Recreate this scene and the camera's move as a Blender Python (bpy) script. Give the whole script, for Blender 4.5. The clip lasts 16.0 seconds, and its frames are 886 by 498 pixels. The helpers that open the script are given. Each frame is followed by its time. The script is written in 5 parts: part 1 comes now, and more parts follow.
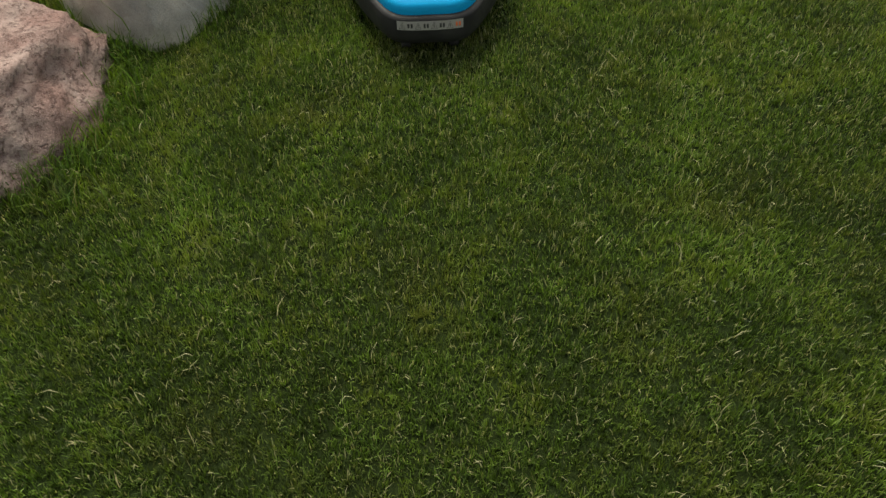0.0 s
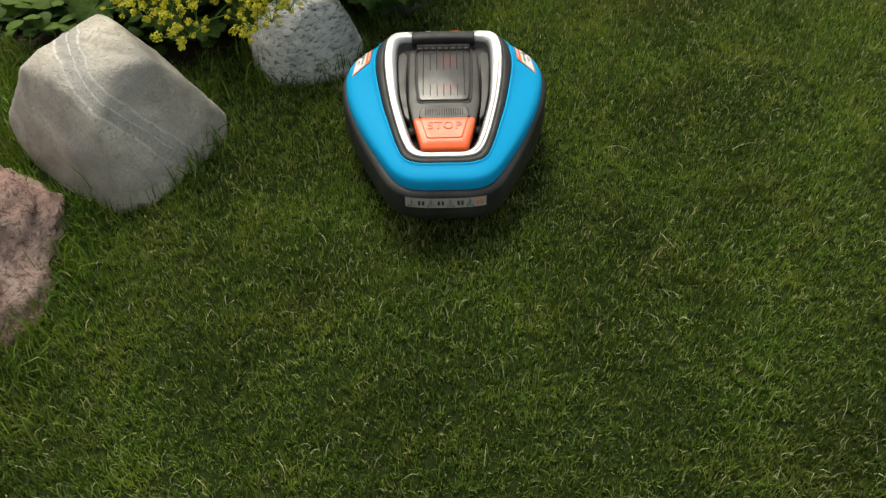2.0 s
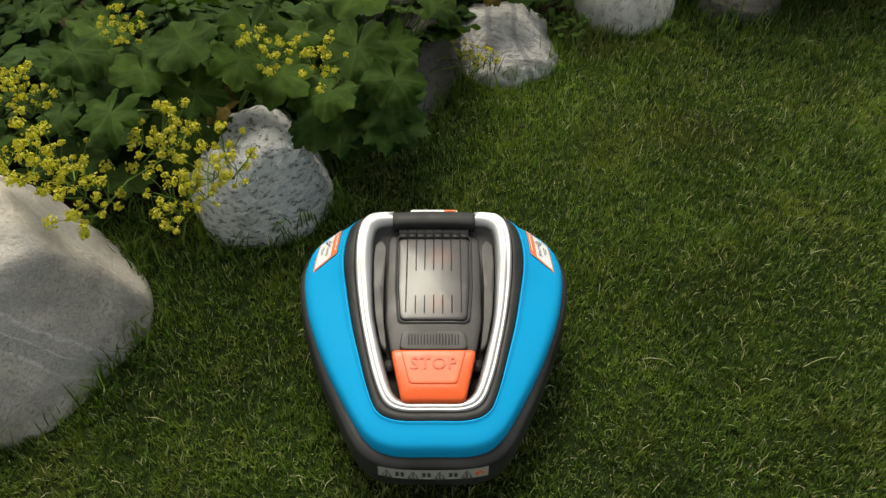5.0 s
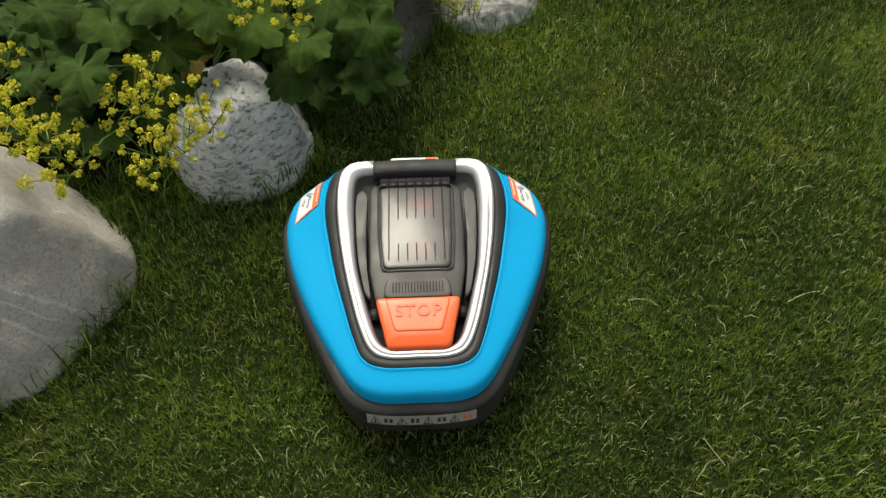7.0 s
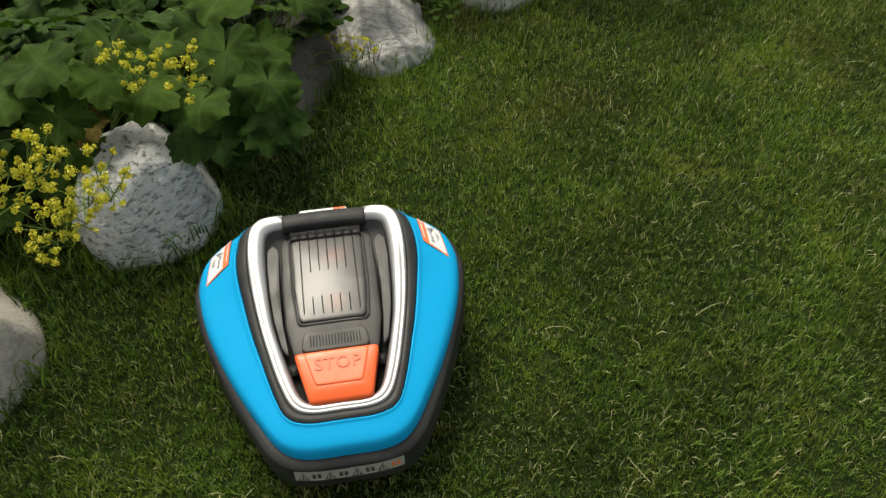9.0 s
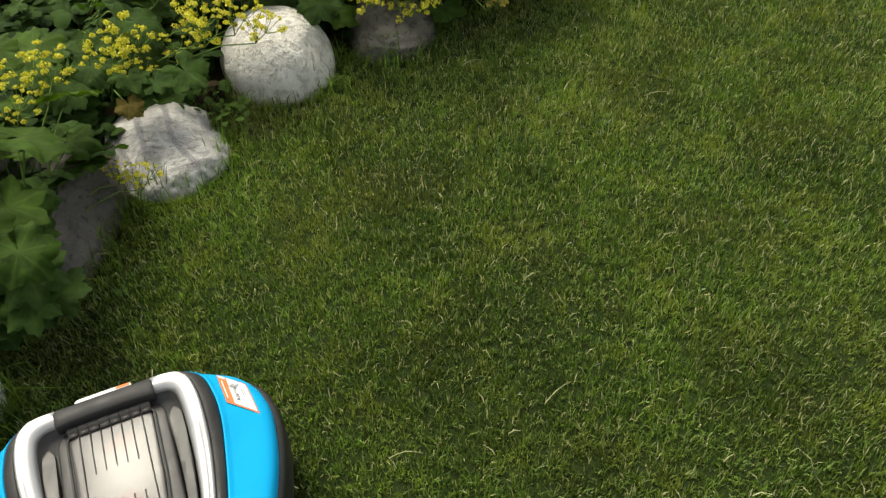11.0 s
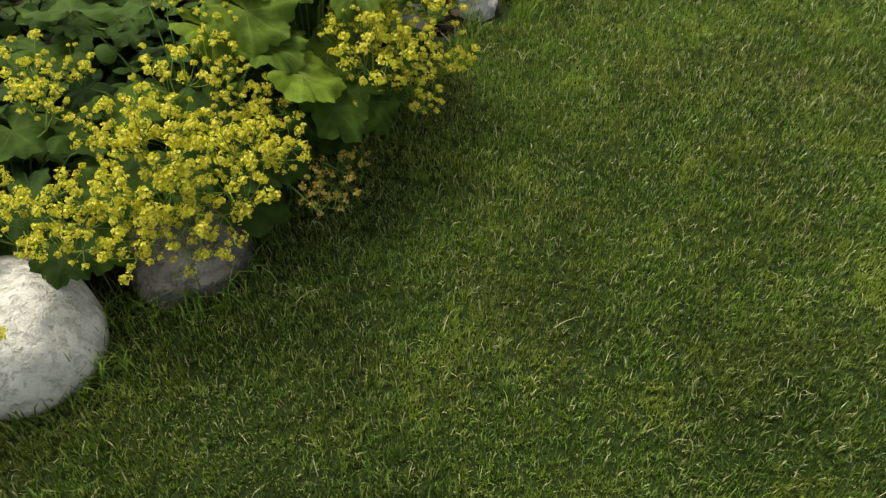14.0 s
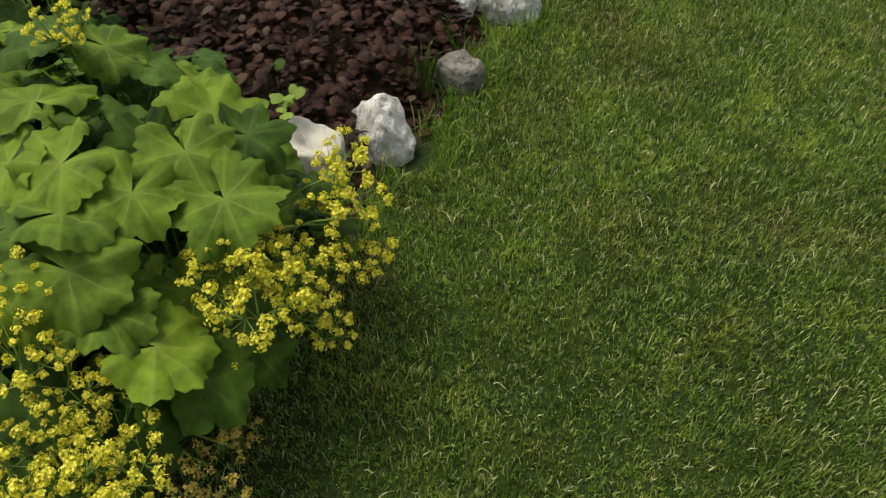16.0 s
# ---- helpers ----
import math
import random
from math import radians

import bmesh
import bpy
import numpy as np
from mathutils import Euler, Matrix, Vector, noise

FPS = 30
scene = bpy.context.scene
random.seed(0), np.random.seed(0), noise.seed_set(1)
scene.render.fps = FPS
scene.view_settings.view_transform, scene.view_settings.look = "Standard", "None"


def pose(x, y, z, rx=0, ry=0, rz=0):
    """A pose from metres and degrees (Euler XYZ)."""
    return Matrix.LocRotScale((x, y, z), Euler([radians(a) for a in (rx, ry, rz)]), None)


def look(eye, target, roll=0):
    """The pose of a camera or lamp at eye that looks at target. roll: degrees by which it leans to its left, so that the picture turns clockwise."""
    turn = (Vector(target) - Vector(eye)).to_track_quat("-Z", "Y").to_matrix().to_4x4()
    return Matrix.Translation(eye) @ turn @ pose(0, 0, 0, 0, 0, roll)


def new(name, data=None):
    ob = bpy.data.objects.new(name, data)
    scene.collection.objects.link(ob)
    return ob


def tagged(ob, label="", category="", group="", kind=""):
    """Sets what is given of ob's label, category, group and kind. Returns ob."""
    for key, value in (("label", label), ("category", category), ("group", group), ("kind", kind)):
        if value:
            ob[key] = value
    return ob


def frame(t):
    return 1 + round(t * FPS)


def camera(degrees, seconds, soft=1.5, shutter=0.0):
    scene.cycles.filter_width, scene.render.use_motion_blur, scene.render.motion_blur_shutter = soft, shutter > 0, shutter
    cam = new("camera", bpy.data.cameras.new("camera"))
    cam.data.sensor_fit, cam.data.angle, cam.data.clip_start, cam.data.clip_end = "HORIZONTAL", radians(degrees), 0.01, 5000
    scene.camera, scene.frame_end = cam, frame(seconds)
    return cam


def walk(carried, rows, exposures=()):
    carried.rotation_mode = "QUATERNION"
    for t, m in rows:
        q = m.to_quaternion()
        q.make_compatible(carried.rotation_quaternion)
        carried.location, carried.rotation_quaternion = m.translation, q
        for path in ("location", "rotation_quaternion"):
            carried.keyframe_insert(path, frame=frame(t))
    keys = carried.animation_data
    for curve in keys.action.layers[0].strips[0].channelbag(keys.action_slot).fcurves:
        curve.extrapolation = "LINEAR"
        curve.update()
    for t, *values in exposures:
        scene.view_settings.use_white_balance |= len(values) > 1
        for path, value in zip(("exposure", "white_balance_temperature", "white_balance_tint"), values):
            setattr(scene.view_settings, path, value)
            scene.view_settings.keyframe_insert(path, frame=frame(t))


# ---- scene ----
cam = camera(59.0, 16.0, 1.4)
METRES, EYE, TILT, LEAN, TURN = 2.6, 1.066, -50.13, 0.757, 0.0
ROWS = [
    (0.0, 0.0, 0.0, 0.0, -0.0, 0.0, -0.0),
    (0.5, 0.0073, 0.0183, 0.0236, 1.9, 1.3, -1.76),
    (1.0, 0.0084, 0.0496, 0.0571, 1.84, 1.87, -2.59),
    (1.5, 0.0074, 0.0874, 0.0999, 1.05, 1.89, -2.17),
    (2.0, 0.007, 0.1194, 0.1354, 1.93, 2.03, -1.85),
    (2.5, 0.0176, 0.158, 0.1822, 3.37, 0.45, -3.71),
    (3.0, 0.0194, 0.1845, 0.2137, 4.42, 0.96, -5.28),
    (3.5, 0.0063, 0.2207, 0.2521, 2.43, 1.83, -4.38),
    (4.0, -0.0056, 0.246, 0.276, 0.8, 1.47, -3.04),
    (6.5, 0.0003, 0.2565, 0.2774, 0.6, 1.65, -1.35),
    (7.0, 0.0004, 0.2572, 0.2776, 0.27, -0.87, -0.94),
    (7.5, 0.0021, 0.2566, 0.278, -0.22, -0.68, -0.36),
    (8.0, 0.005, 0.2564, 0.2781, -1.13, -0.12, 0.66),
    (10.5, 0.0404, 0.2605, 0.2983, -10.66, 3.74, 13.03),
    (11.0, 0.0681, 0.286, 0.3267, -12.78, 2.54, 16.46),
    (11.5, 0.1031, 0.3069, 0.3623, -14.44, 2.14, 18.1),
    (12.0, 0.1174, 0.3286, 0.3876, -14.55, 2.38, 17.15),
    (12.5, 0.1317, 0.368, 0.4321, -16.86, 1.68, 18.52),
    (13.0, 0.1415, 0.3969, 0.4654, -20.17, 0.29, 20.53),
    (13.5, 0.1675, 0.4256, 0.4922, -21.17, -1.3, 22.06),
    (14.0, 0.2071, 0.455, 0.5313, -22.69, -3.37, 24.4),
    (14.5, 0.233, 0.4703, 0.5562, -23.79, -2.7, 25.21),
    (15.0, 0.2625, 0.505, 0.5913, -25.92, -3.91, 26.66),
    (15.5, 0.2882, 0.5338, 0.6271, -27.51, -5.01, 27.92),
    (16.0, 0.3264, 0.5534, 0.6507, -28.26, -5.74, 28.52),
]
path = [(t, pose(0, 0, EYE, TILT, LEAN, TURN) @ pose(METRES * x, METRES * y, METRES * z, 90 + pitch, roll, yaw)) for t, x, y, z, yaw, pitch, roll in ROWS]
path += [(4.2, pose(-0.0185, 0.972, 1.030, 42.05, -0.69, 2.80)), (6.3, look((0.000, 0.995, 1.028), (-0.055, 2.337, -0.455), -0.5)), (8.2, look((0.010, 0.985, 1.023), (0.065, 2.259, -0.518), 0.1)),
         (10.3, look((0.092, 1.006, 1.047), (0.420, 2.367, -0.381), -1.6))]
walk(cam, sorted(path, key=lambda row: row[0]),
     exposures=[(0.0, 0.14, 7100, 5), (2.0, 0.18, 7100, 5), (4.0, 0.02, 7100, 5), (6.5, 0.32, 7100, 5), (7.0, 0.26, 7100, 5), (7.5, 0.18, 7100, 5), (8.0, 0.14, 7100, 5), (10.5, 0.64, 7100, 5), (12.0, 0.72, 7100, 5), (16.0, 0.68, 7100, 5)])

DENSITY = 100000        # grass blades to the square metre

# ---- light ----
SUN_EL, SUN_AZ = 62.0, -20.0         # degrees above the horizon, degrees from +y towards +x
world = bpy.data.worlds.new("sky")
world.use_nodes = True
scene.world = world
sky = world.node_tree.nodes.new("ShaderNodeTexSky")
sky.sky_type = "NISHITA"
sky.sun_disc = False
sky.sun_elevation, sky.sun_rotation = radians(SUN_EL), radians(SUN_AZ)
sky.dust_density, sky.air_density = 3.0, 1.0
veil = world.node_tree.nodes.new("ShaderNodeHueSaturation")      # thin cloud takes the blue out of the sky
veil.inputs["Saturation"].default_value = 0.34
world.node_tree.links.new(sky.outputs["Color"], veil.inputs["Color"])
world.node_tree.links.new(veil.outputs["Color"], world.node_tree.nodes["Background"].inputs["Color"])
world.node_tree.nodes["Background"].inputs["Strength"].default_value = 0.148
sun = new("sun", bpy.data.lights.new("sun", "SUN"))
sun.data.energy, sun.data.angle, sun.data.color = 2.6, radians(24.0), (1.0, 0.95, 0.87)
sd = Vector((math.sin(radians(SUN_AZ)) * math.cos(radians(SUN_EL)), math.cos(radians(SUN_AZ)) * math.cos(radians(SUN_EL)), math.sin(radians(SUN_EL))))
sun.matrix_world = look(sd * 30, (0, 0, 0))


# ---- materials ----
class Mat:
    """A small builder for node materials."""
    def __init__(self, name, rough=0.6, metal=0.0, spec=0.5):
        self.m = bpy.data.materials.new(name)
        self.m.use_nodes = True
        self.t = self.m.node_tree
        self.b = self.t.nodes["Principled BSDF"]
        self.b.inputs["Roughness"].default_value = rough
        self.b.inputs["Metallic"].default_value = metal
        self.b.inputs["Specular IOR Level"].default_value = spec

    def n(self, kind, **props):
        node = self.t.nodes.new(kind)
        for k, v in props.items():
            node.inputs[k.replace("_", " ")].default_value = v
        return node

    def link(self, a, b):
        self.t.links.new(a, b)

    def coords(self, scale=(1, 1, 1), turn=(0, 0, 0), space="Object"):
        c = self.n("ShaderNodeTexCoord")
        m = self.n("ShaderNodeMapping")
        m.inputs["Scale"].default_value = scale
        m.inputs["Rotation"].default_value = [radians(a) for a in turn]
        self.link(c.outputs[space], m.inputs["Vector"])
        return m.outputs["Vector"]

    def noise(self, scale, detail=4.0, rough=0.6, vec=None, distort=0.0):
        n = self.n("ShaderNodeTexNoise", Scale=scale, Detail=detail, Roughness=rough, Distortion=distort)
        self.link(vec if vec is not None else self.coords(), n.inputs["Vector"])
        return n.outputs["Fac"]

    def ramp(self, fac, stops):
        r = self.n("ShaderNodeValToRGB")
        e = r.color_ramp.elements
        while len(e) < len(stops):
            e.new(0.5)
        for i, (p, c) in enumerate(stops):
            e[i].position, e[i].color = p, (*c, 1) if len(c) == 3 else c
        self.link(fac, r.inputs["Fac"])
        return r.outputs["Color"]

    def mix(self, fac, a, b, mode="MIX"):
        x = self.t.nodes.new("ShaderNodeMix")
        x.data_type, x.blend_type = "RGBA", mode
        for sock, v in ((x.inputs[0], fac), (x.inputs[6], a), (x.inputs[7], b)):
            if isinstance(v, (int, float)):
                sock.default_value = v
            elif isinstance(v, tuple):
                sock.default_value = (*v, 1)
            else:
                self.link(v, sock)
        return x.outputs[2]

    def color(self, c):
        if isinstance(c, tuple):
            self.b.inputs["Base Color"].default_value = (*c, 1)
        else:
            self.link(c, self.b.inputs["Base Color"])
        return self

    def bump(self, h, dist=0.002, strength=0.6):
        b = self.n("ShaderNodeBump", Strength=strength, Distance=dist)
        self.link(h, b.inputs["Height"])
        self.link(b.outputs["Normal"], self.b.inputs["Normal"])
        return self


def grey(v):
    return (v, v, v)


def plastic(name, c, rough=0.4, fleck=0.08, bump=0.00015, spec=0.5):
    """Moulded plastic with fine grain and faint dust."""
    k = Mat(name, rough, 0, spec)
    dust = k.noise(14, 5, 0.6)
    fine = k.noise(1400, 2, 0.5)
    base = k.mix(k.ramp(dust, [(0.35, grey(0)), (0.8, grey(fleck))]), c, (0.32, 0.31, 0.28))
    k.color(base)
    k.link(k.ramp(k.noise(30, 4), [(0.3, grey(rough * 0.85)), (0.75, grey(min(1, rough * 1.3)))]), k.b.inputs["Roughness"])
    k.bump(fine, bump, 0.5)
    return k.m


BLUE = plastic("blue_plastic", (0.0, 0.318, 0.630), 0.42, 0.006, spec=0.08)
BLACK = plastic("black_plastic", (0.014, 0.014, 0.015), 0.55, 0.08, spec=0.3)
TRIM = plastic("trim_plastic", (0.017, 0.017, 0.017), 0.5, 0.08, spec=0.3)
LID = plastic("lid_plastic", (0.030, 0.028, 0.027), 0.44, 0.10, spec=0.4)
WELL = plastic("well_plastic", (0.022, 0.022, 0.022), 0.5, 0.1)
ORANGE = plastic("orange_plastic", (0.85, 0.115, 0.02), 0.35, 0.05)
ORANGE_D = plastic("orange_letter", (0.62, 0.09, 0.02), 0.4, 0.05)
PAPER = plastic("label_white", (0.72, 0.72, 0.70), 0.4, 0.06)
LABEL_O = plastic("label_orange", (0.80, 0.17, 0.05), 0.4, 0.04)
LABEL_G = plastic("label_grey", (0.34, 0.33, 0.30), 0.5, 0.1)
INK = plastic("label_ink", (0.03, 0.03, 0.035), 0.5, 0.05)
INK_SOFT = plastic("label_ink_soft", (0.16, 0.17, 0.20), 0.5, 0.05)
RUBBER = plastic("rubber", (0.016, 0.016, 0.015), 0.8, 0.2)

k = Mat("brushed_silver", 0.40, 0.75)
k.color(k.mix(k.noise(20, 5), (0.36, 0.36, 0.365), (0.48, 0.48, 0.48))).bump(k.noise(500, 2), 0.0001, 0.4)
SILVER = k.m

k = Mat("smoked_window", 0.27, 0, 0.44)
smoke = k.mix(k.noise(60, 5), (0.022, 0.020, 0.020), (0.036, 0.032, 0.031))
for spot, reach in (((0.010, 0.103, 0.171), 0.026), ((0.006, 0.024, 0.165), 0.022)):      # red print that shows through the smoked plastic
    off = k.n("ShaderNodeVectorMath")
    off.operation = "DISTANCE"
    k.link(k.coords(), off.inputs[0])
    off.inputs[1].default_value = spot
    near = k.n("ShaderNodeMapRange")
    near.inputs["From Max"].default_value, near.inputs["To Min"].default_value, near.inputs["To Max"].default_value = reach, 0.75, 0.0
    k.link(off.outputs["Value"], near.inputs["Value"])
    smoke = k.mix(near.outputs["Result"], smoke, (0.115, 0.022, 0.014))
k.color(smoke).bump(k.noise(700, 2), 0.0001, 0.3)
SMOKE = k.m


def stone(name, lo, mid, hi, scale=9, speck=(0.05, 0.05, 0.05), speck_at=0.66, vein=None, vein_turn=(0, 0, 0), vein_scale=5,
          tint=None, rough=0.85, pits=0.004, vein_sharp=0.04, stretch=(1, 1, 1), bands=None, grain=11, swirl=0.6):
    k = Mat(name, rough, 0, 0.3)
    vec = k.coords()
    svec = k.coords(stretch, vein_turn)
    big = k.noise(scale, 6, 0.62, svec, swirl)
    c = k.ramp(big, [(0.30, lo), (0.50, mid), (0.70, hi)])
    if vein and not bands:
        w = k.n("ShaderNodeTexWave", Scale=vein_scale, Distortion=3.0, Detail=3.0, Detail_Scale=1.2)
        k.link(k.coords((1, 1, 1), vein_turn), w.inputs["Vector"])
        m = k.ramp(w.outputs["Fac"], [(0.90 - vein_sharp, grey(0)), (0.96, grey(0.75))])
        c = k.mix(m, c, vein)
    if bands:
        dot = k.n("ShaderNodeVectorMath")
        dot.operation = "DOT_PRODUCT"
        k.link(vec, dot.inputs[0])
        dot.inputs[1].default_value = (0.743, 0.36, 0.564)
        add = k.n("ShaderNodeMath")
        add.operation = "MULTIPLY_ADD"
        k.link(k.noise(14, 3, 0.5), add.inputs[0])
        add.inputs[1].default_value = 0.016
        k.link(dot.outputs["Value"], add.inputs[2])
        rng_ = k.n("ShaderNodeMapRange")
        rng_.inputs["From Min"].default_value, rng_.inputs["From Max"].default_value = bands
        k.link(add.outputs[0], rng_.inputs["Value"])
        f = rng_.outputs["Result"]
        c = k.mix(k.ramp(f, [(0.34, grey(0)), (0.44, grey(0.62)), (0.60, grey(0.62)), (0.74, grey(0))]), c, (0.235, 0.25, 0.26))
        for at_, wd in ((0.37, 0.024), (0.52, 0.012), (0.64, 0.02)):
            c = k.mix(k.ramp(f, [(at_ - wd, grey(0)), (at_, grey(0.78)), (at_ + wd, grey(0))]), c, vein)
        c = k.mix(k.ramp(k.noise(9, 4, 0.6), [(0.66, grey(0)), (0.74, grey(0.55))]), c, (0.26, 0.19, 0.12))
    if tint:
        c = k.mix(k.ramp(k.noise(4.5, 3, 0.5), [(0.42, grey(0)), (0.62, grey(0.8))]), c, tint)
    sp = k.ramp(k.noise(scale * grain, 4, 0.7, svec), [(speck_at - 0.07, grey(0)), (speck_at + 0.05, grey(0.85))])
    c = k.mix(sp, c, speck)
    c = k.mix(k.ramp(k.noise(330, 2, 0.6), [(0.3, grey(0.0)), (0.8, grey(0.35))]), c, tuple(min(1, v * 1.25) for v in hi))
    k.color(c)
    h = k.mix(0.35, k.noise(scale * 7, 6, 0.7, svec), k.noise(240, 3, 0.6))
    h = k.mix(sp, h, grey(0.0))
    k.bump(h, pits, 0.75)
    return k.m


def leaf_material(name, lo, hi, vein=(0.20, 0.30, 0.07), rough=0.5, thin=0.22):
    """Leaf with paler veins carried in the mesh's vein attribute and light coming through."""
    k = Mat(name, rough, 0, 0.10)
    info = k.n("ShaderNodeObjectInfo")
    at = k.n("ShaderNodeAttribute")
    at.attribute_name = "vein"
    c = k.mix(info.outputs["Random"], lo, hi)
    c = k.mix(k.ramp(k.noise(1.6, 5, 0.65), [(0.3, grey(0)), (0.75, grey(0.55))]), c, tuple(v * 1.4 for v in hi))
    c = k.mix(k.ramp(k.noise(90, 3), [(0.60, grey(0)), (0.78, grey(0.30))]), c, (0.12, 0.10, 0.02))
    c = k.mix(1.0, c, k.ramp(k.noise(2.6, 4, 0.6), [(0.32, grey(0.62)), (0.5, grey(1.0)), (0.70, grey(1.35))]), "MULTIPLY")
    c = k.mix(at.outputs["Fac"], c, vein)
    k.color(c)
    k.bump(k.noise(9, 6, 0.75), 0.05, 0.30)
    out = k.t.nodes["Material Output"]
    tr = k.n("ShaderNodeBsdfTranslucent")
    k.link(k.mix(1.0, c, (1.6, 1.7, 0.6), "MULTIPLY"), tr.inputs["Color"])
    mx = k.n("ShaderNodeMixShader")
    mx.inputs[0].default_value = thin
    k.link(k.b.outputs[0], mx.inputs[1])
    k.link(tr.outputs[0], mx.inputs[2])
    k.link(mx.outputs[0], out.inputs["Surface"])
    return k.m


def blade_material(name, dark, light, dry, dry_at=0.93, thin=0.3, patch=True, spec=0.3, rough=0.5, crinkle=0.0):
    """Grass: each blade its own green, patches of lighter and yellower turf at two scales."""
    k = Mat(name, rough, 0, spec)
    g = k.n("ShaderNodeNewGeometry")
    r = g.outputs["Random Per Island"]
    if patch:
        mid = tuple(a * 0.62 + b * 0.38 for a, b in zip(dark, light))
        c = k.ramp(r, [(0.0, dark), (0.50, mid), (0.82, light), (1.0, tuple(v * g_ for v, g_ in zip(light, (1.75, 1.55, 2.6))))])
    else:
        c = k.mix(r, dark, light)
    if patch:
        pos = k.coords()
        c = k.mix(k.ramp(k.noise(2.6, 4, 0.6, pos), [(0.42, grey(0)), (0.66, grey(0.45))]), c, tuple(v * 1.1 for v in light))
        c = k.mix(k.ramp(k.noise(9.0, 3, 0.6, pos), [(0.49, grey(0)), (0.70, grey(0.50))]), c, (light[0] * 1.65, light[1] * 1.2, light[2] * 1.2))
        c = k.mix(1.0, c, k.ramp(k.noise(3.4, 5, 0.6, pos, 0.8), [(0.34, grey(0.60)), (0.52, grey(0.98)), (0.68, grey(1.28))]), "MULTIPLY")
        c = k.mix(k.ramp(k.noise(5.0, 3, 0.5, pos), [(0.30, grey(0.30)), (0.45, grey(0))]), c, dark)
        c = k.mix(k.ramp(k.noise(3.6, 4, 0.6, k.coords((1, 1, 0.2), (0, 0, 50))), [(0.52, grey(0)), (0.70, grey(0.36))]), c, (0.170, 0.150, 0.048))
    wn = k.n("ShaderNodeTexWhiteNoise")
    wn.noise_dimensions = "1D"
    k.link(r, wn.inputs["W"])
    c = k.mix(k.ramp(wn.outputs["Value"], [(dry_at, grey(0)), (dry_at + 0.01, grey(1))]), c, dry)
    k.color(c)
    if crinkle:
        k.bump(k.noise(130, 4, 0.7), crinkle, 0.8)
    out = k.t.nodes["Material Output"]
    tr = k.n("ShaderNodeBsdfTranslucent")
    k.link(k.mix(1.0, c, (1.5, 1.6, 0.7), "MULTIPLY"), tr.inputs["Color"])
    mx = k.n("ShaderNodeMixShader")
    mx.inputs[0].default_value = thin
    k.link(k.b.outputs[0], mx.inputs[1])
    k.link(tr.outputs[0], mx.inputs[2])
    k.link(mx.outputs[0], out.inputs["Surface"])
    return k.m


GRASS = blade_material("grass_blade", (0.011, 0.028, 0.003), (0.150, 0.240, 0.036), (0.42, 0.40, 0.22), 0.91, spec=0.6, rough=0.34)
GRASS_LONG = blade_material("long_grass_blade", (0.034, 0.080, 0.008), (0.115, 0.205, 0.022), (0.25, 0.24, 0.09), 0.96)
STRAW = blade_material("straw", (0.34, 0.33, 0.17), (0.50, 0.47, 0.28), (0.46, 0.40, 0.22), 0.8, 0.2, False)

k = Mat("turf_and_soil", 0.95, 0, 0.1)
bed = k.n("ShaderNodeAttribute")
bed.attribute_name = "bed"
turf = k.mix(k.noise(70, 5), (0.011, 0.022, 0.005), (0.028, 0.038, 0.010))
turf = k.mix(k.ramp(k.noise(1.2, 5), [(0.4, grey(0)), (0.65, grey(0.5))]), turf, (0.022, 0.040, 0.009))
soil = k.mix(k.noise(45, 6, 0.7), (0.016, 0.013, 0.008), (0.055, 0.042, 0.026))
k.color(k.mix(bed.outputs["Fac"], turf, soil)).bump(k.noise(120, 6, 0.7), 0.01, 0.8)
GROUND = k.m

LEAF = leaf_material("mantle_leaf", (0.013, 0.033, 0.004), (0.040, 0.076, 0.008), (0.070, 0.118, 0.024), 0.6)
# darker copy of the leaf green, with shade under the canopy put into the colour
LEAF_SHADED = leaf_material("mantle_leaf_shaded", (0.016, 0.037, 0.006), (0.032, 0.066, 0.010), (0.050, 0.092, 0.021), 0.6)
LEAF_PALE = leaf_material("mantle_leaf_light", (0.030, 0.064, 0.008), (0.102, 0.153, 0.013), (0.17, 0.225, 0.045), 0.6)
LEAF_BROWN = leaf_material("withered_leaf", (0.075, 0.062, 0.014), (0.12, 0.085, 0.020), (0.16, 0.12, 0.04), 0.7)
STALK = leaf_material("stalk", (0.09, 0.16, 0.03), (0.15, 0.22, 0.05), thin=0.15)
FLOWER = blade_material("flower", (0.33, 0.34, 0.030), (0.70, 0.63, 0.090), (0.60, 0.46, 0.08), 0.93, 0.32, False)
FLOWER_OLD = blade_material("faded_flower", (0.34, 0.28, 0.05), (0.55, 0.45, 0.10), (0.36, 0.24, 0.09), 0.75, 0.25, False)
PURPLE = blade_material("purple_leaf", (0.008, 0.0033, 0.0024), (0.036, 0.0145, 0.0096), (0.05, 0.036, 0.022), 0.94, 0.12, False, 0.10, 0.55, 0.005)
k = Mat("purple_single_leaf", 0.55, 0, 0.10)
tone = k.n("ShaderNodeObjectInfo").outputs["Random"]
k.color(k.ramp(tone, [(0.0, (0.008, 0.0033, 0.0024)), (0.8, (0.036, 0.0145, 0.0096)), (0.93, (0.042, 0.020, 0.012)), (1.0, (0.05, 0.036, 0.022))])).bump(k.noise(130, 4, 0.7), 0.005, 0.8)
PURPLE_LEAF = k.m
UNDER = blade_material("undergrowth_leaf", (0.011, 0.026, 0.006), (0.034, 0.066, 0.012), (0.035, 0.026, 0.012), 0.95, 0.15, False, 0.06, 0.7)
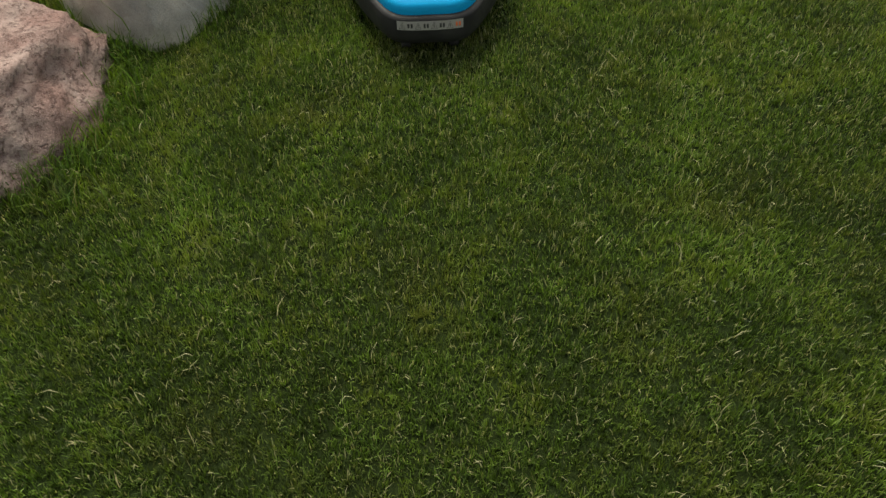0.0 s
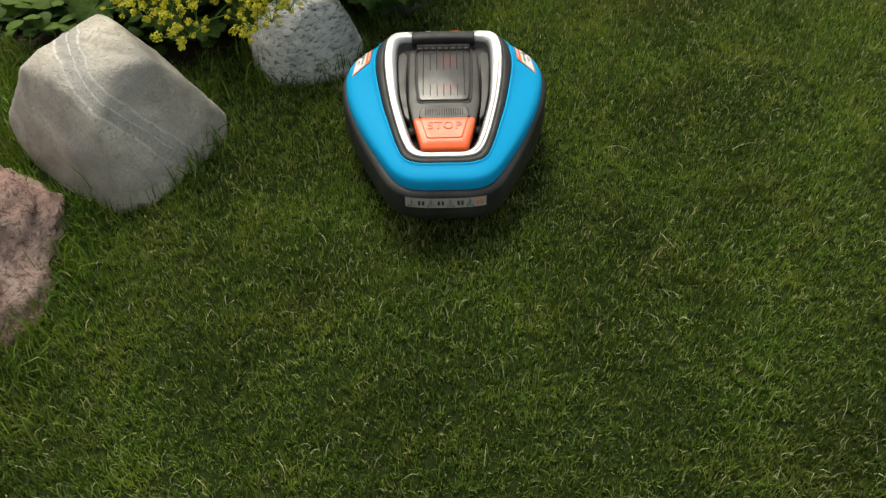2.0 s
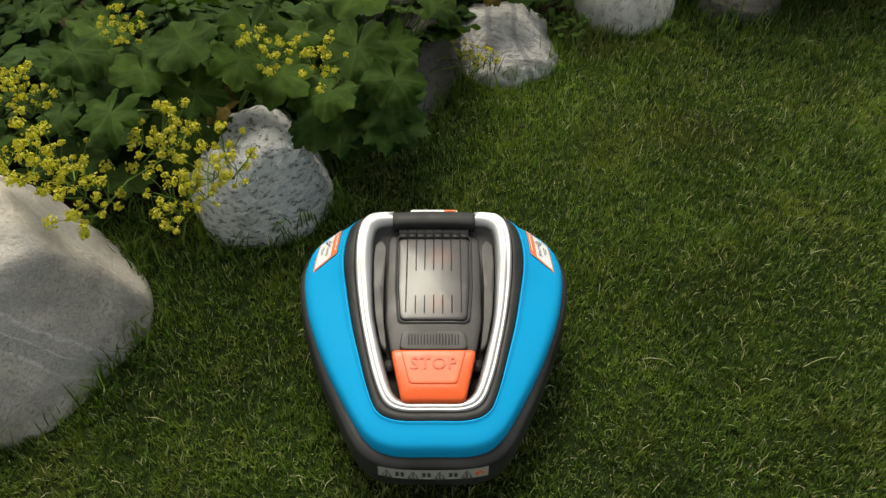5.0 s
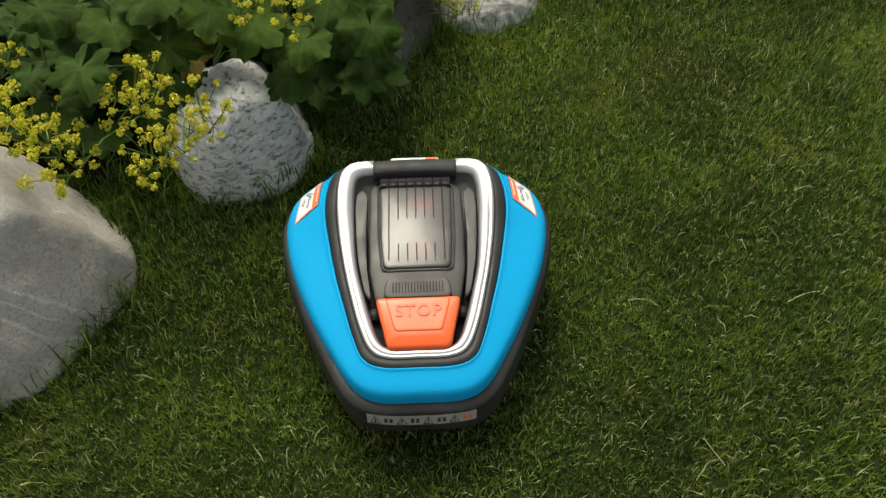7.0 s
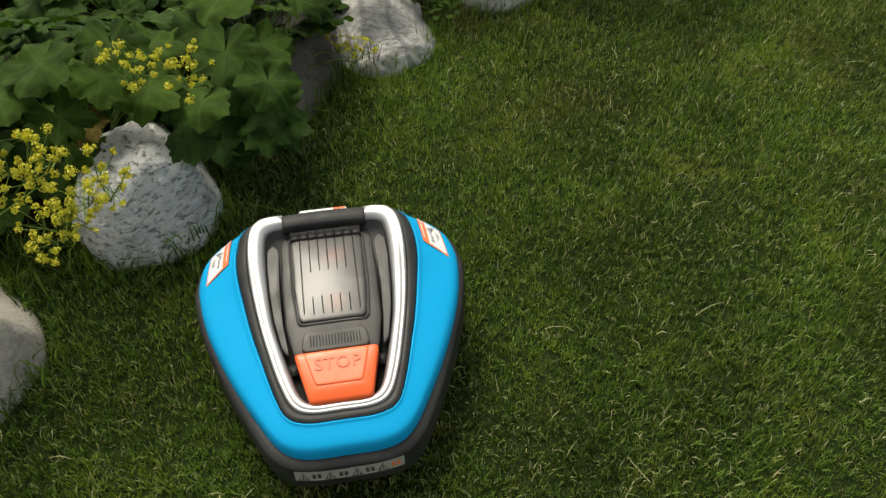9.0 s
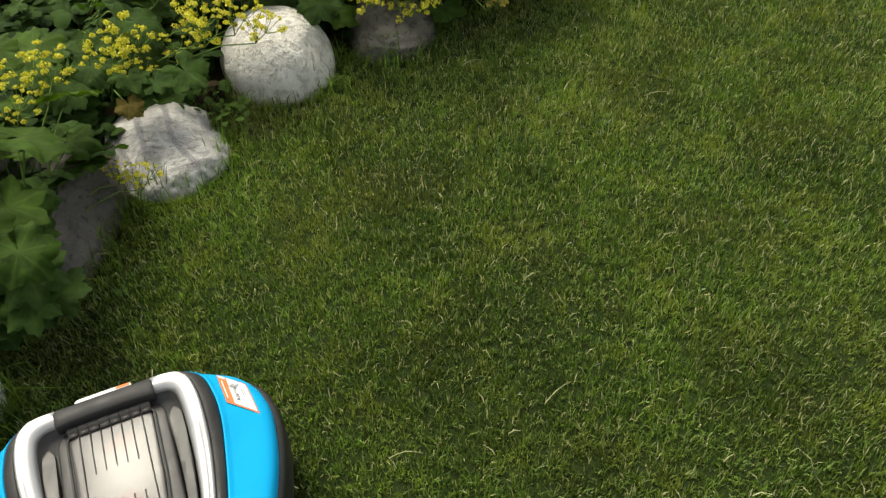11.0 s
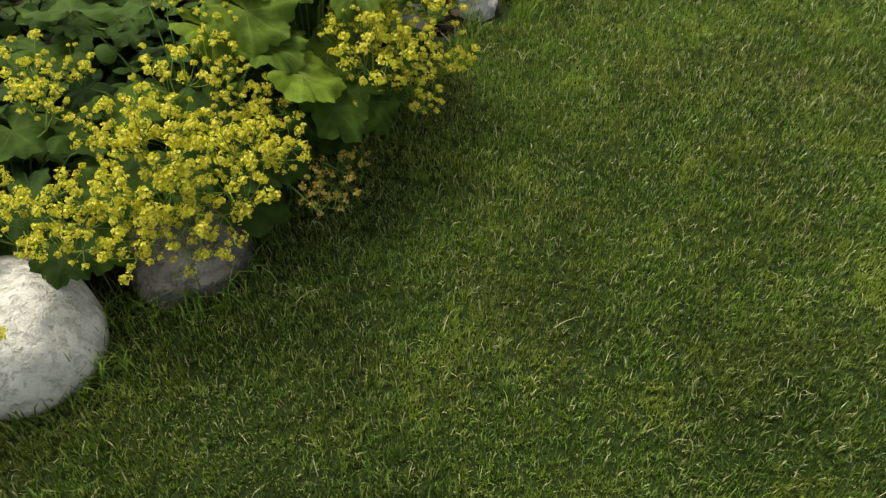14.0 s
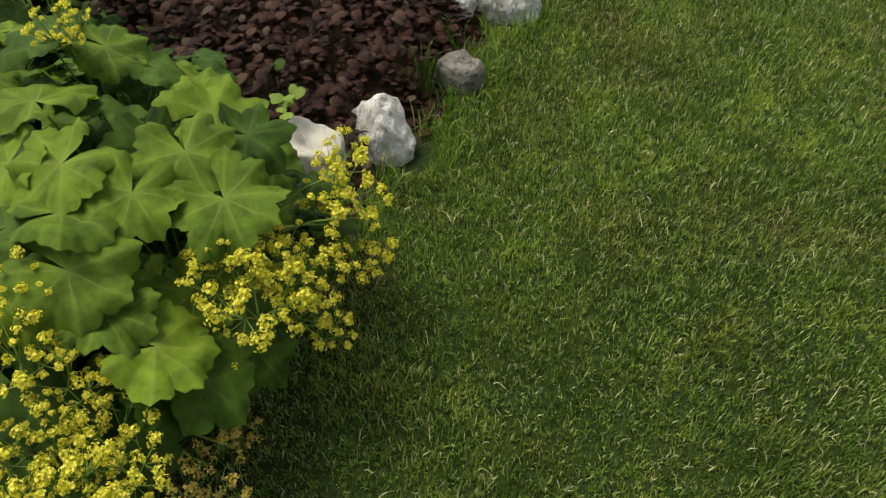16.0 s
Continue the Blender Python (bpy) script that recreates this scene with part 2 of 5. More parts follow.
WEED_DARK = leaf_material("oval_leaf", (0.035, 0.070, 0.010), (0.075, 0.125, 0.018))
WEED = leaf_material("weed_leaf", (0.085, 0.135, 0.02), (0.12, 0.175, 0.03))

PINK = stone("pink_granite", (0.13, 0.055, 0.045), (0.29, 0.165, 0.138), (0.56, 0.44, 0.39), 7, (0.10, 0.045, 0.04), 0.58, tint=(0.22, 0.175, 0.155), pits=0.016)
GNEISS = stone("grey_gneiss", (0.27, 0.245, 0.205), (0.435, 0.398, 0.34), (0.565, 0.523, 0.455), 13, (0.33, 0.30, 0.26), 0.60,
               vein=(0.70, 0.70, 0.67), bands=(0.115, 0.245), tint=(0.22, 0.225, 0.225), pits=0.004)
FLECKED = stone("flecked_marble", (0.42, 0.42, 0.41), (0.74, 0.735, 0.71), (0.85, 0.845, 0.82), 8, (0.025, 0.026, 0.027), 0.60, grain=12, swirl=1.0, vein_turn=(20, 35, 0), stretch=(0.7, 0.7, 1.6), pits=0.028)
BROWN = stone("brown_granite", (0.055, 0.051, 0.043), (0.100, 0.094, 0.080), (0.17, 0.162, 0.142), 9, (0.030, 0.028, 0.024), 0.60, pits=0.012, grain=6)
SLATE = stone("dark_slate", (0.052, 0.047, 0.042), (0.088, 0.080, 0.072), (0.15, 0.137, 0.122), 8, (0.03, 0.03, 0.03), 0.62, pits=0.006)
MARBLE = stone("veined_marble", (0.15, 0.145, 0.145), (0.38, 0.37, 0.35), (0.62, 0.605, 0.57), 11, (0.17, 0.16, 0.15), 0.61, vein=(0.17, 0.17, 0.18), vein_turn=(60, 20, 30), vein_scale=7, vein_sharp=0.12, stretch=(1, 1.9, 1), pits=0.014, grain=5, swirl=2.2)
WHITE = stone("white_granite", (0.42, 0.40, 0.36), (0.58, 0.56, 0.51), (0.72, 0.70, 0.66), 13, (0.36, 0.34, 0.30), 0.575, grain=4.5, swirl=1.2, stretch=(1, 1.5, 0.8), vein_turn=(0, 0, 40), pits=0.012)
SAND = stone("pale_sandstone", (0.25, 0.23, 0.20), (0.37, 0.35, 0.305), (0.47, 0.445, 0.395), 9, (0.20, 0.185, 0.16), 0.64, pits=0.006, grain=5)
QUARTZ = stone("white_quartz", (0.16, 0.15, 0.14), (0.43, 0.42, 0.40), (0.66, 0.65, 0.63), 17, (0.10, 0.09, 0.085), 0.62, pits=0.016, grain=4, swirl=1.6, stretch=(1, 1.8, 0.8), vein_turn=(30, 20, 0))


# ---- mesh helpers ----
def root(name, x, y, z=0.0, turn=0.0):
    e = new(name)
    e.empty_display_size = 0.05
    e.matrix_world = pose(x, y, z, 0, 0, turn)
    return e


def part(name, bm, material, parent, label="", smooth=True):
    """Links a bmesh as one mesh object under a thing or a part."""
    me = bpy.data.meshes.new(name)
    bm.to_mesh(me)
    bm.free()
    if smooth:
        me.polygons.foreach_set("use_smooth", [True] * len(me.polygons))
    me.materials.append(material)
    ob = new(name, me)
    ob.parent = parent
    return tagged(ob, label=label)


def grid_mesh(bm, rows, close=False):
    """Faces between rows of points; close joins each row's ends."""
    vs = [[bm.verts.new(p) for p in r] for r in rows]
    for a, b in zip(vs, vs[1:]):
        n = len(a)
        for i in range(n if close else n - 1):
            j = (i + 1) % n
            bm.faces.new((a[i], a[j], b[j], b[i]))
    return vs


def cap(bm, ring, flip=False):
    bm.faces.new(ring[::-1] if flip else ring)


def soup(name, verts, faces_flat, counts, material, smooth=False):
    """A mesh out of arrays, for grass and the like."""
    me = bpy.data.meshes.new(name)
    me.vertices.add(len(verts))
    me.vertices.foreach_set("co", verts.astype(np.float32).ravel())
    me.loops.add(len(faces_flat))
    me.loops.foreach_set("vertex_index", faces_flat.astype(np.int32))
    me.polygons.add(len(counts))
    starts = np.concatenate(([0], np.cumsum(counts)[:-1]))
    me.polygons.foreach_set("loop_start", starts.astype(np.int32))
    me.polygons.foreach_set("loop_total", counts.astype(np.int32))
    if smooth:
        me.polygons.foreach_set("use_smooth", np.ones(len(counts), bool))
    me.update(calc_edges=True)
    me.materials.append(material)
    return me


def tube(bm, pts, r0, r1, sides=5):
    """A tapering tube along points."""
    rows = []
    n = len(pts)
    for i, p in enumerate(pts):
        d = (Vector(pts[min(i + 1, n - 1)]) - Vector(pts[max(i - 1, 0)])).normalized()
        a = d.orthogonal().normalized()
        b = d.cross(a)
        r = r0 + (r1 - r0) * i / (n - 1)
        rows.append([Vector(p) + (a * math.cos(2 * math.pi * s / sides) + b * math.sin(2 * math.pi * s / sides)) * r for s in range(sides)])
    vs = grid_mesh(bm, rows, True)
    cap(bm, vs[-1])
    return vs


def spline(points, n, closed=False):
    """n points, evenly by parameter, on a Catmull-Rom curve through the given ones."""
    p = [Vector(q) for q in points]
    m = len(p)
    out = []
    for i in range(n):
        u = i * m / n if closed else i * (m - 1) / (n - 1)
        k0 = min(int(u), m - 1 if closed else m - 2)
        f = u - k0
        a, b, c, d = (p[(k0 + j) % m] if closed else p[max(0, min(m - 1, k0 + j))] for j in (-1, 0, 1, 2))
        out.append(0.5 * (2 * b + (c - a) * f + (2 * a - 5 * b + 4 * c - d) * f * f + (3 * b - a - 3 * c + d) * f ** 3))
    return out


# ---- ground ----
def border_y(x):
    """The line of stones between lawn and bed: y at x."""
    return np.interp(x, (-3.0, -1.1, -0.85, -0.55, -0.25, 0.0, 0.35, 0.7, 1.0, 1.3, 1.6, 1.85, 2.1, 2.8, 6.0),
                     (2.6, 2.05, 1.92, 2.02, 2.24, 2.52, 2.78, 2.82, 2.90, 3.08, 3.20, 3.34, 3.46, 3.9, 6.0))


def bed_of(x, y):
    return np.clip((y - border_y(x) + 0.03) / 0.08, 0, 1) * np.clip((border_y(x) + 1.36 + 0.10 * wave(x, y, 61, 0.7) - y) / 0.1, 0, 1) * np.clip((x + 1.42 + 0.10 * wave(x, y, 62, 0.6)) / 0.1, 0, 1) * np.clip((2.78 + 0.12 * wave(x, y, 63, 0.7) - x) / 0.1, 0, 1)


def wave(x, y, seed, scale):
    """Smooth random field in about -1 to 1."""
    g = np.random.default_rng(seed)
    out = np.zeros_like(np.asarray(x, float))
    for _ in range(7):
        a, f, ph = g.uniform(0, 6.283), g.uniform(0.5, 1.6) / scale * 6.283, g.uniform(0, 6.283)
        out = out + np.sin((x * math.cos(a) + y * math.sin(a)) * f + ph)
    return out / 3.2


def ground_z(x, y):
    far = np.clip((y - border_y(x)) / 0.5, 0, 1) * np.clip((border_y(x) + 1.5 - y) / 0.4, 0, 1)
    fade = np.exp(-((x - 0.7) ** 2 + (y - 2) ** 2) / 60)
    return -0.023 + (0.003 * wave(x, y, 3, 0.9) + 0.075 * bed_of(x, y) * far + 0.012 * wave(x, y, 5, 0.14) * bed_of(x, y)) * fade


fine = np.arange(-2.0, 5.001, 0.05)
out_to = np.array([0.2, 0.5, 1, 2, 4, 8, 16, 32, 64, 128, 256, 512, 1024.0])
axis = np.concatenate((-2.0 - out_to[::-1], fine, 5.0 + out_to))
GX, GY = np.meshgrid(axis, axis)
n = len(axis)
verts = np.stack((GX.ravel(), GY.ravel(), ground_z(GX, GY).ravel()), 1)
idx = np.arange(n * n).reshape(n, n)
quads = np.stack((idx[:-1, :-1], idx[:-1, 1:], idx[1:, 1:], idx[1:, :-1]), -1).reshape(-1, 4)
me = soup("ground", verts, quads.ravel(), np.full(len(quads), 4), GROUND, True)
at = me.attributes.new("bed", "FLOAT", "POINT")
at.data.foreach_set("value", bed_of(GX.ravel(), GY.ravel()).astype(np.float32))
tagged(new("ground", me), "short mown lawn turf meeting the dark bare soil of a flower bed", "ground", kind="structure")



# ---- stones ----
def rock(name, label, at, radii, turn, material, cuts=(), rough=0.05, freq=1.6, power=2.4, seed=0, fine_amp=0.012, tip=(0, 0)):
    """A weathered stone: a rounded block in unit space, flattened by planes (normal, distance), roughened, then sized."""
    bm = bmesh.new()
    bmesh.ops.create_icosphere(bm, subdivisions=5, radius=1)
    planes = [(Vector(c[:3]).normalized(), c[3]) for c in cuts]
    off = Vector((seed * 7.3, seed * 3.1, seed * 5.7))
    m = pose(*at, tip[0], tip[1], turn) @ Matrix.Diagonal((*radii, 1))
    for v in bm.verts:
        p = v.co.copy()
        p /= (abs(p.x) ** power + abs(p.y) ** power + abs(p.z) ** power) ** (1 / power)
        for nn, d in planes:
            over = nn.dot(p) - d
            if over > 0:
                p -= nn * over * 0.88
        q = p.normalized()
        p += q * (rough * noise.fractal(p * freq + off, 0.9, 2.1, 3) + fine_amp * noise.fractal(p * freq * 6 + off, 0.7, 2.2, 4))
        v.co = m @ p
    ob = part(name, bm, material, None)
    return tagged(ob, label, "stone", "stones edging the bed")


rock("pink_boulder", "rough pink granite boulder with a greyish foot sunk in the grass", (-1.03, 1.295, 0.0), (0.288, 0.300, 0.168), 8, PINK,
     ((0.1, 0.1, 1, 0.86), (0.9, -0.5, 0.35, 0.86), (0.6, 0.8, 0.4, 0.98)), 0.09, 1.8, 2.7, 1, 0.042)
rock("grey_boulder", "large grey gneiss boulder crossed by white veins", (-0.735, 1.725, 0.0), (0.210, 0.225, 0.238), 35, GNEISS,
     ((0.9, 0.15, 0.62, 0.76), (0.41, -0.84, 0.36, 0.775), (-0.912, -0.411, 0.22, 0.69), (-0.37, 0.66, 0.65, 0.80), (0.1, 0, 1, 0.90)), 0.045, 1.4, 2.2, 2, 0.014)
rock("flecked_boulder", "rounded white marble boulder flecked with dark pits", (-0.40, 2.055, 0.0), (0.130, 0.138, 0.152), 20, FLECKED,
     ((0.3, -0.9, 0.5, 0.85), (0.9, 0.1, 0.4, 0.88)), 0.055, 1.5, 2.2, 3, 0.030)
rock("slate_boulder", "dark brownish grey stone half hidden under leaves", (-0.20, 2.42, -0.01), (0.15, 0.20, 0.15), -20, SLATE,
     ((0.9, -0.1, 0.5, 0.75), (0, 0, 1, 0.85)), 0.10, 1.7, 2.5, 4, 0.03)
rock("marbled_stone", "low whitish stone with grey marbling", (0.048, 2.575, -0.02), (0.130, 0.140, 0.088), 10, MARBLE,
     ((0.1, -0.5, 1, 0.84), (-0.7, -0.5, 0.6, 0.86), (0.8, -0.2, 0.6, 0.88)), 0.09, 1.7, 2.3, 15, 0.028)
rock("white_boulder", "smooth rounded off-white granite boulder", (0.35, 2.79, 0.006), (0.128, 0.140, 0.130), 15, WHITE,
     ((0.5, -0.7, 0.4, 0.94),), 0.035, 1.3, 2.15, 6, 0.008)
rock("brown_stone", "grey brown stone in the shade under the flowers", (0.645, 2.835, -0.015), (0.105, 0.112, 0.092), 0, BROWN,
     ((0.1, -0.6, 0.8, 0.80),), 0.10, 1.6, 2.6, 7, 0.03)
rock("flat_stone", "pale flat sandstone lying in the dark leaves", (1.347, 3.220, 0.055), (0.062, 0.062, 0.066), 25, SAND,
     ((0, -0.25, 1, 0.62), (1, 0.2, 0.1, 0.75), (-0.7, -0.6, 0.2, 0.8)), 0.06, 1.6, 3.0, 8, 0.012)
rock("quartz_stone", "jagged white quartz stone at the lawn edge", (1.520, 3.225, 0.02), (0.055, 0.066, 0.078), -20, QUARTZ,
     ((0.5, -0.5, 0.7, 0.66), (-0.8, -0.2, 0.5, 0.66), (0.1, 0.7, 0.6, 0.74), (0.9, 0.3, 0.1, 0.8), (-0.3, -0.9, 0.2, 0.78)), 0.15, 1.6, 3.4, 29, 0.018)
rock("small_stone", "small dirty beige stone at the lawn edge", (1.775, 3.29, -0.01), (0.045, 0.055, 0.058), 10, BROWN,
     ((0, 0, 1, 0.8),), 0.12, 1.8, 2.6, 10, 0.04)
rock("pale_stone", "pale angular stone at the lawn edge", (2.05, 3.43, 0.0), (0.055, 0.075, 0.085), 30, QUARTZ,
     ((0.6, -0.5, 0.6, 0.72), (-0.6, -0.6, 0.5, 0.74)), 0.13, 1.7, 2.8, 11, 0.04)
rock("shard_stone", "little white stone chip between dark leaves", (1.93, 3.47, 0.03), (0.028, 0.035, 0.03), 30, QUARTZ, (), 0.15, 1.7, 2.8, 12, 0.04)


# ---- robotic mower ----
mower = root("robotic_mower", -0.051, 1.645, 0.0, 3.12)
tagged(mower, "blue and black robotic mower with silver trim, parked on the lawn", "lawn mower")

NR = 120


def outline(half, n=NR):
    """A closed curve, mirror-symmetric in x, from its right half, nose to tail."""
    pts = [(x, y, z) for x, y, z in half] + [(-x, y, z) for x, y, z in half[::-1] if x > 1e-6]
    return spline(pts, n, True)


OUTER = outline([(0, -0.176, 0.099), (0.055, -0.174, 0.099), (0.088, -0.156, 0.101), (0.118, -0.110, 0.105), (0.152, -0.044, 0.111), (0.179, 0.026, 0.118),
                 (0.191, 0.085, 0.124), (0.190, 0.122, 0.126), (0.178, 0.155, 0.124), (0.150, 0.184, 0.116), (0.095, 0.203, 0.104), (0, 0.210, 0.098)])
INNER = outline([(0, -0.143, 0.128), (0.046, -0.142, 0.128), (0.073, -0.130, 0.130), (0.088, -0.096, 0.134), (0.101, -0.050, 0.141), (0.113, -0.005, 0.147),
                 (0.124, 0.050, 0.156), (0.131, 0.095, 0.166), (0.130, 0.135, 0.171), (0.119, 0.170, 0.172), (0.080, 0.190, 0.170), (0, 0.194, 0.168)])
SILV_O = outline([(0, -0.130, 0.131), (0.041, -0.129, 0.131), (0.064, -0.117, 0.133), (0.079, -0.083, 0.139), (0.091, -0.038, 0.147), (0.101, 0.008, 0.155),
                  (0.109, 0.060, 0.165), (0.112, 0.104, 0.178), (0.110, 0.142, 0.185), (0.101, 0.166, 0.187), (0.078, 0.1775, 0.186), (0, 0.178, 0.184)])
SILV_I = outline([(0, -0.117, 0.131), (0.036, -0.116, 0.131), (0.053, -0.104, 0.134), (0.064, -0.073, 0.139), (0.074, -0.036, 0.146), (0.083, 0.005, 0.153),
                  (0.088, 0.055, 0.162), (0.090, 0.100, 0.173), (0.089, 0.134, 0.180), (0.082, 0.154, 0.181), (0.060, 0.160, 0.180), (0, 0.160, 0.178)])


def mixed(a, b, s, dz=0.0):
    return [p.lerp(q, s) + Vector((0, 0, dz)) for p, q in zip(a, b)]


def scaled(a, k, z, dy=0.0):
    return [Vector((p.x * k, p.y * k + dy, z)) for p in a]


# blue shell: crisp lower lip, steep shoulder, gently crowned top
bm = bmesh.new()
shell_rows = [mixed(OUTER, INNER, -0.01, -0.006), mixed(OUTER, INNER, -0.02, 0.0), mixed(OUTER, INNER, -0.005, 0.006), mixed(OUTER, INNER, 0.035, 0.0112), mixed(OUTER, INNER, 0.11, 0.0140), mixed(OUTER, INNER, 0.20, 0.0138),
              mixed(OUTER, INNER, 0.34, 0.0120), mixed(OUTER, INNER, 0.60, 0.0080), mixed(OUTER, INNER, 0.84, 0.0036), mixed(OUTER, INNER, 0.90, 0.0030), mixed(OUTER, INNER, 0.94, 0.0042), mixed(OUTER, INNER, 0.985, 0.0032), mixed(OUTER, INNER, 1.0, -0.004)]
grid_mesh(bm, shell_rows, True)
part("shell", bm, BLUE, mower, "glossy bright blue plastic shell")


def shell_at(u, s):
    """A point 0.7 mm over the blue shell; u: place round it, s: across it from outer to inner edge."""
    stops = (0.0, 0.05, 0.13, 0.34, 0.60, 0.84, 1.0)
    dz = np.interp(s, stops, (0.006, 0.0110, 0.0135, 0.0120, 0.0085, 0.0042, 0.0005))
    f = (u % 1.0) * NR
    i, fr = int(f), f - int(f)
    a = OUTER[i % NR].lerp(OUTER[(i + 1) % NR], fr)
    b = INNER[i % NR].lerp(INNER[(i + 1) % NR], fr)
    return a.lerp(b, s) + Vector((0, 0, dz + 0.0012))


# chassis
bm = bmesh.new()
def bumper(p, k, z):
    """The skirt's outline: the shell's, a little wider and pushed out at the nose."""
    push = 0.007 * max(0.0, min(1.0, (-0.02 - p.y) / 0.13))
    return Vector((p.x * (k + 0.018 * (k > 1)) + math.copysign(push * 0.5, p.x) * min(1.0, abs(p.x) / 0.05), p.y * k - push, z))


ch = [[bumper(p, 0.86, 0.014) for p in OUTER], [bumper(p, 0.96, 0.024) for p in OUTER], [bumper(p, 1.030, 0.042) for p in OUTER], [bumper(p, 1.042, 0.056) for p in OUTER]]
ch += [[bumper(p, 1.040, p.z - 0.022) for p in OUTER], [bumper(p, 1.034, p.z - 0.011) for p in OUTER], [bumper(p, 1.024, p.z - 0.006) for p in OUTER],
       [Vector((p.x * 1.020, p.y * 1.020, p.z - 0.003)) for p in OUTER], [Vector((p.x * 0.985, p.y * 0.985, p.z - 0.003)) for p in OUTER]]
vs = grid_mesh(bm, ch, True)
cap(bm, vs[0], True)
part("chassis", bm, BLACK, mower, "matt black plastic skirt")

# dark trim between shell and silver frame
bm = bmesh.new()
grid_mesh(bm, [mixed(INNER, SILV_O, 0.0, -0.006), mixed(INNER, SILV_O, 0.04, 0.001), mixed(INNER, SILV_O, 0.25, 0.003), mixed(INNER, SILV_O, 0.75, 0.003), mixed(INNER, SILV_O, 0.86, 0.001), mixed(INNER, SILV_O, 0.92, -0.005)], True)
part("trim", bm, TRIM, mower, "dark grey trim band")

# silver frame: a U open at the tail
i0 = NR // 2
tail = [i for i in range(i0 - 20, i0 + 21) if abs(SILV_O[i].x) < 0.058 and SILV_O[i].y > 0.1]
keep = [i % NR for i in range(tail[-1] + 1, tail[0] + NR)]
bm = bmesh.new()
rows = []
for s, dz in ((-0.10, -0.006), (-0.08, 0.0015), (0.0, 0.0040), (0.14, 0.0046), (0.20, 0.0040), (0.26, 0.0046), (0.40, 0.0056), (0.60, 0.0058), (0.82, 0.0046), (0.95, 0.0022), (1.02, -0.002), (1.03, -0.010)):
    ring = mixed(SILV_O, SILV_I, s, dz)
    rows.append([ring[i] for i in keep])
vs = grid_mesh(bm, rows)
cap(bm, [r[0] for r in vs])
cap(bm, [r[-1] for r in vs], True)
part("silver_frame", bm, SILVER, mower, "brushed silver U-shaped frame")

# recessed well under the lid
bm = bmesh.new()
vs = grid_mesh(bm, [mixed(SILV_I, SILV_I, 0, -0.001), [Vector((p.x * 0.97, p.y * 0.98, p.z - 0.016)) for p in SILV_I], [Vector((p.x * 0.6, p.y * 0.7 + 0.006, p.z - 0.018)) for p in SILV_I]], True)
cap(bm, vs[-1])
part("well", bm, WELL, mower, "dark recess")


def slab(name, plan, zf, thick, material, parent, label="", inset=0.003, crown=0.0):
    """A raised plate over a plan outline: bevelled edge, top on the surface zf(x, y)."""
    bm = bmesh.new()
    c = sum((Vector((*p, 0)) for p in plan), Vector()) / len(plan)

    def ring(k, dz):
        out = []
        for x, y in plan:
            d = Vector((x - c.x, y - c.y, 0))
            q = c + d * (1 - k / max(d.length, 1e-6))
            out.append(Vector((q.x, q.y, zf(q.x, q.y) + dz)))
        return out
    def shrunk(f):
        out = []
        for x, y in plan:
            d = Vector((x - c.x, y - c.y, 0))
            q = c + d * max(0.0, 1 - inset * 3 / max(d.length, 1e-6)) * f
            out.append(Vector((q.x, q.y, zf(q.x, q.y) + crown)))
        return out
    rings = [ring(-0.0005, -thick), ring(0, -inset * 0.5), ring(inset * 0.35, -inset * 0.12), ring(inset, 0.0), ring(inset * 3, crown)]
    vs = grid_mesh(bm, rings + [shrunk(f) for f in (0.85, 0.70, 0.55, 0.40, 0.25, 0.10)], True)
    cap(bm, vs[-1])
    cap(bm, vs[0], True)
    return part(name, bm, material, parent, label)


def rounded(corners, r=0.006, steps=5):
    """A polygon with rounded corners."""
    out = []
    m = len(corners)
    for i in range(m):
        a, b, c = (Vector(corners[(i + j) % m]) for j in (-1, 0, 1))
        rr = min(r, (a - b).length * 0.45, (c - b).length * 0.45)
        p, q = b + (a - b).normalized() * rr, b + (c - b).normalized() * rr
        for s in range(steps + 1):
            f = s / steps
            w = p.lerp(b, f).lerp(b.lerp(q, f), f)
            out.append((w.x, w.y))
    return out


def top_z(x, y):
    """The slope of the lid from the stop button up to the hinge."""
    return float(np.interp(y, (-0.125, -0.058, -0.030, -0.010, 0.010, 0.030, 0.050, 0.070, 0.090, 0.110, 0.130, 0.150, 0.19), (0.1390, 0.1500, 0.1560, 0.1598, 0.1630, 0.1658, 0.1681, 0.1699, 0.1712, 0.1720, 0.1722, 0.1720, 0.168)))


lid = slab("lid", rounded([(-0.058, -0.050), (0.058, -0.050), (0.0668, -0.004), (0.0685, 0.06), (0.0680, 0.142), (0.058, 0.156), (-0.058, 0.156), (-0.0680, 0.142), (-0.0685, 0.06), (-0.0668, -0.004)], 0.008),
           lambda x, y: top_z(x, y) - 0.0012 - 0.03 * abs(x) - 0.6 * x * x, 0.018, LID, mower, "dark grey hinged lid", 0.004)
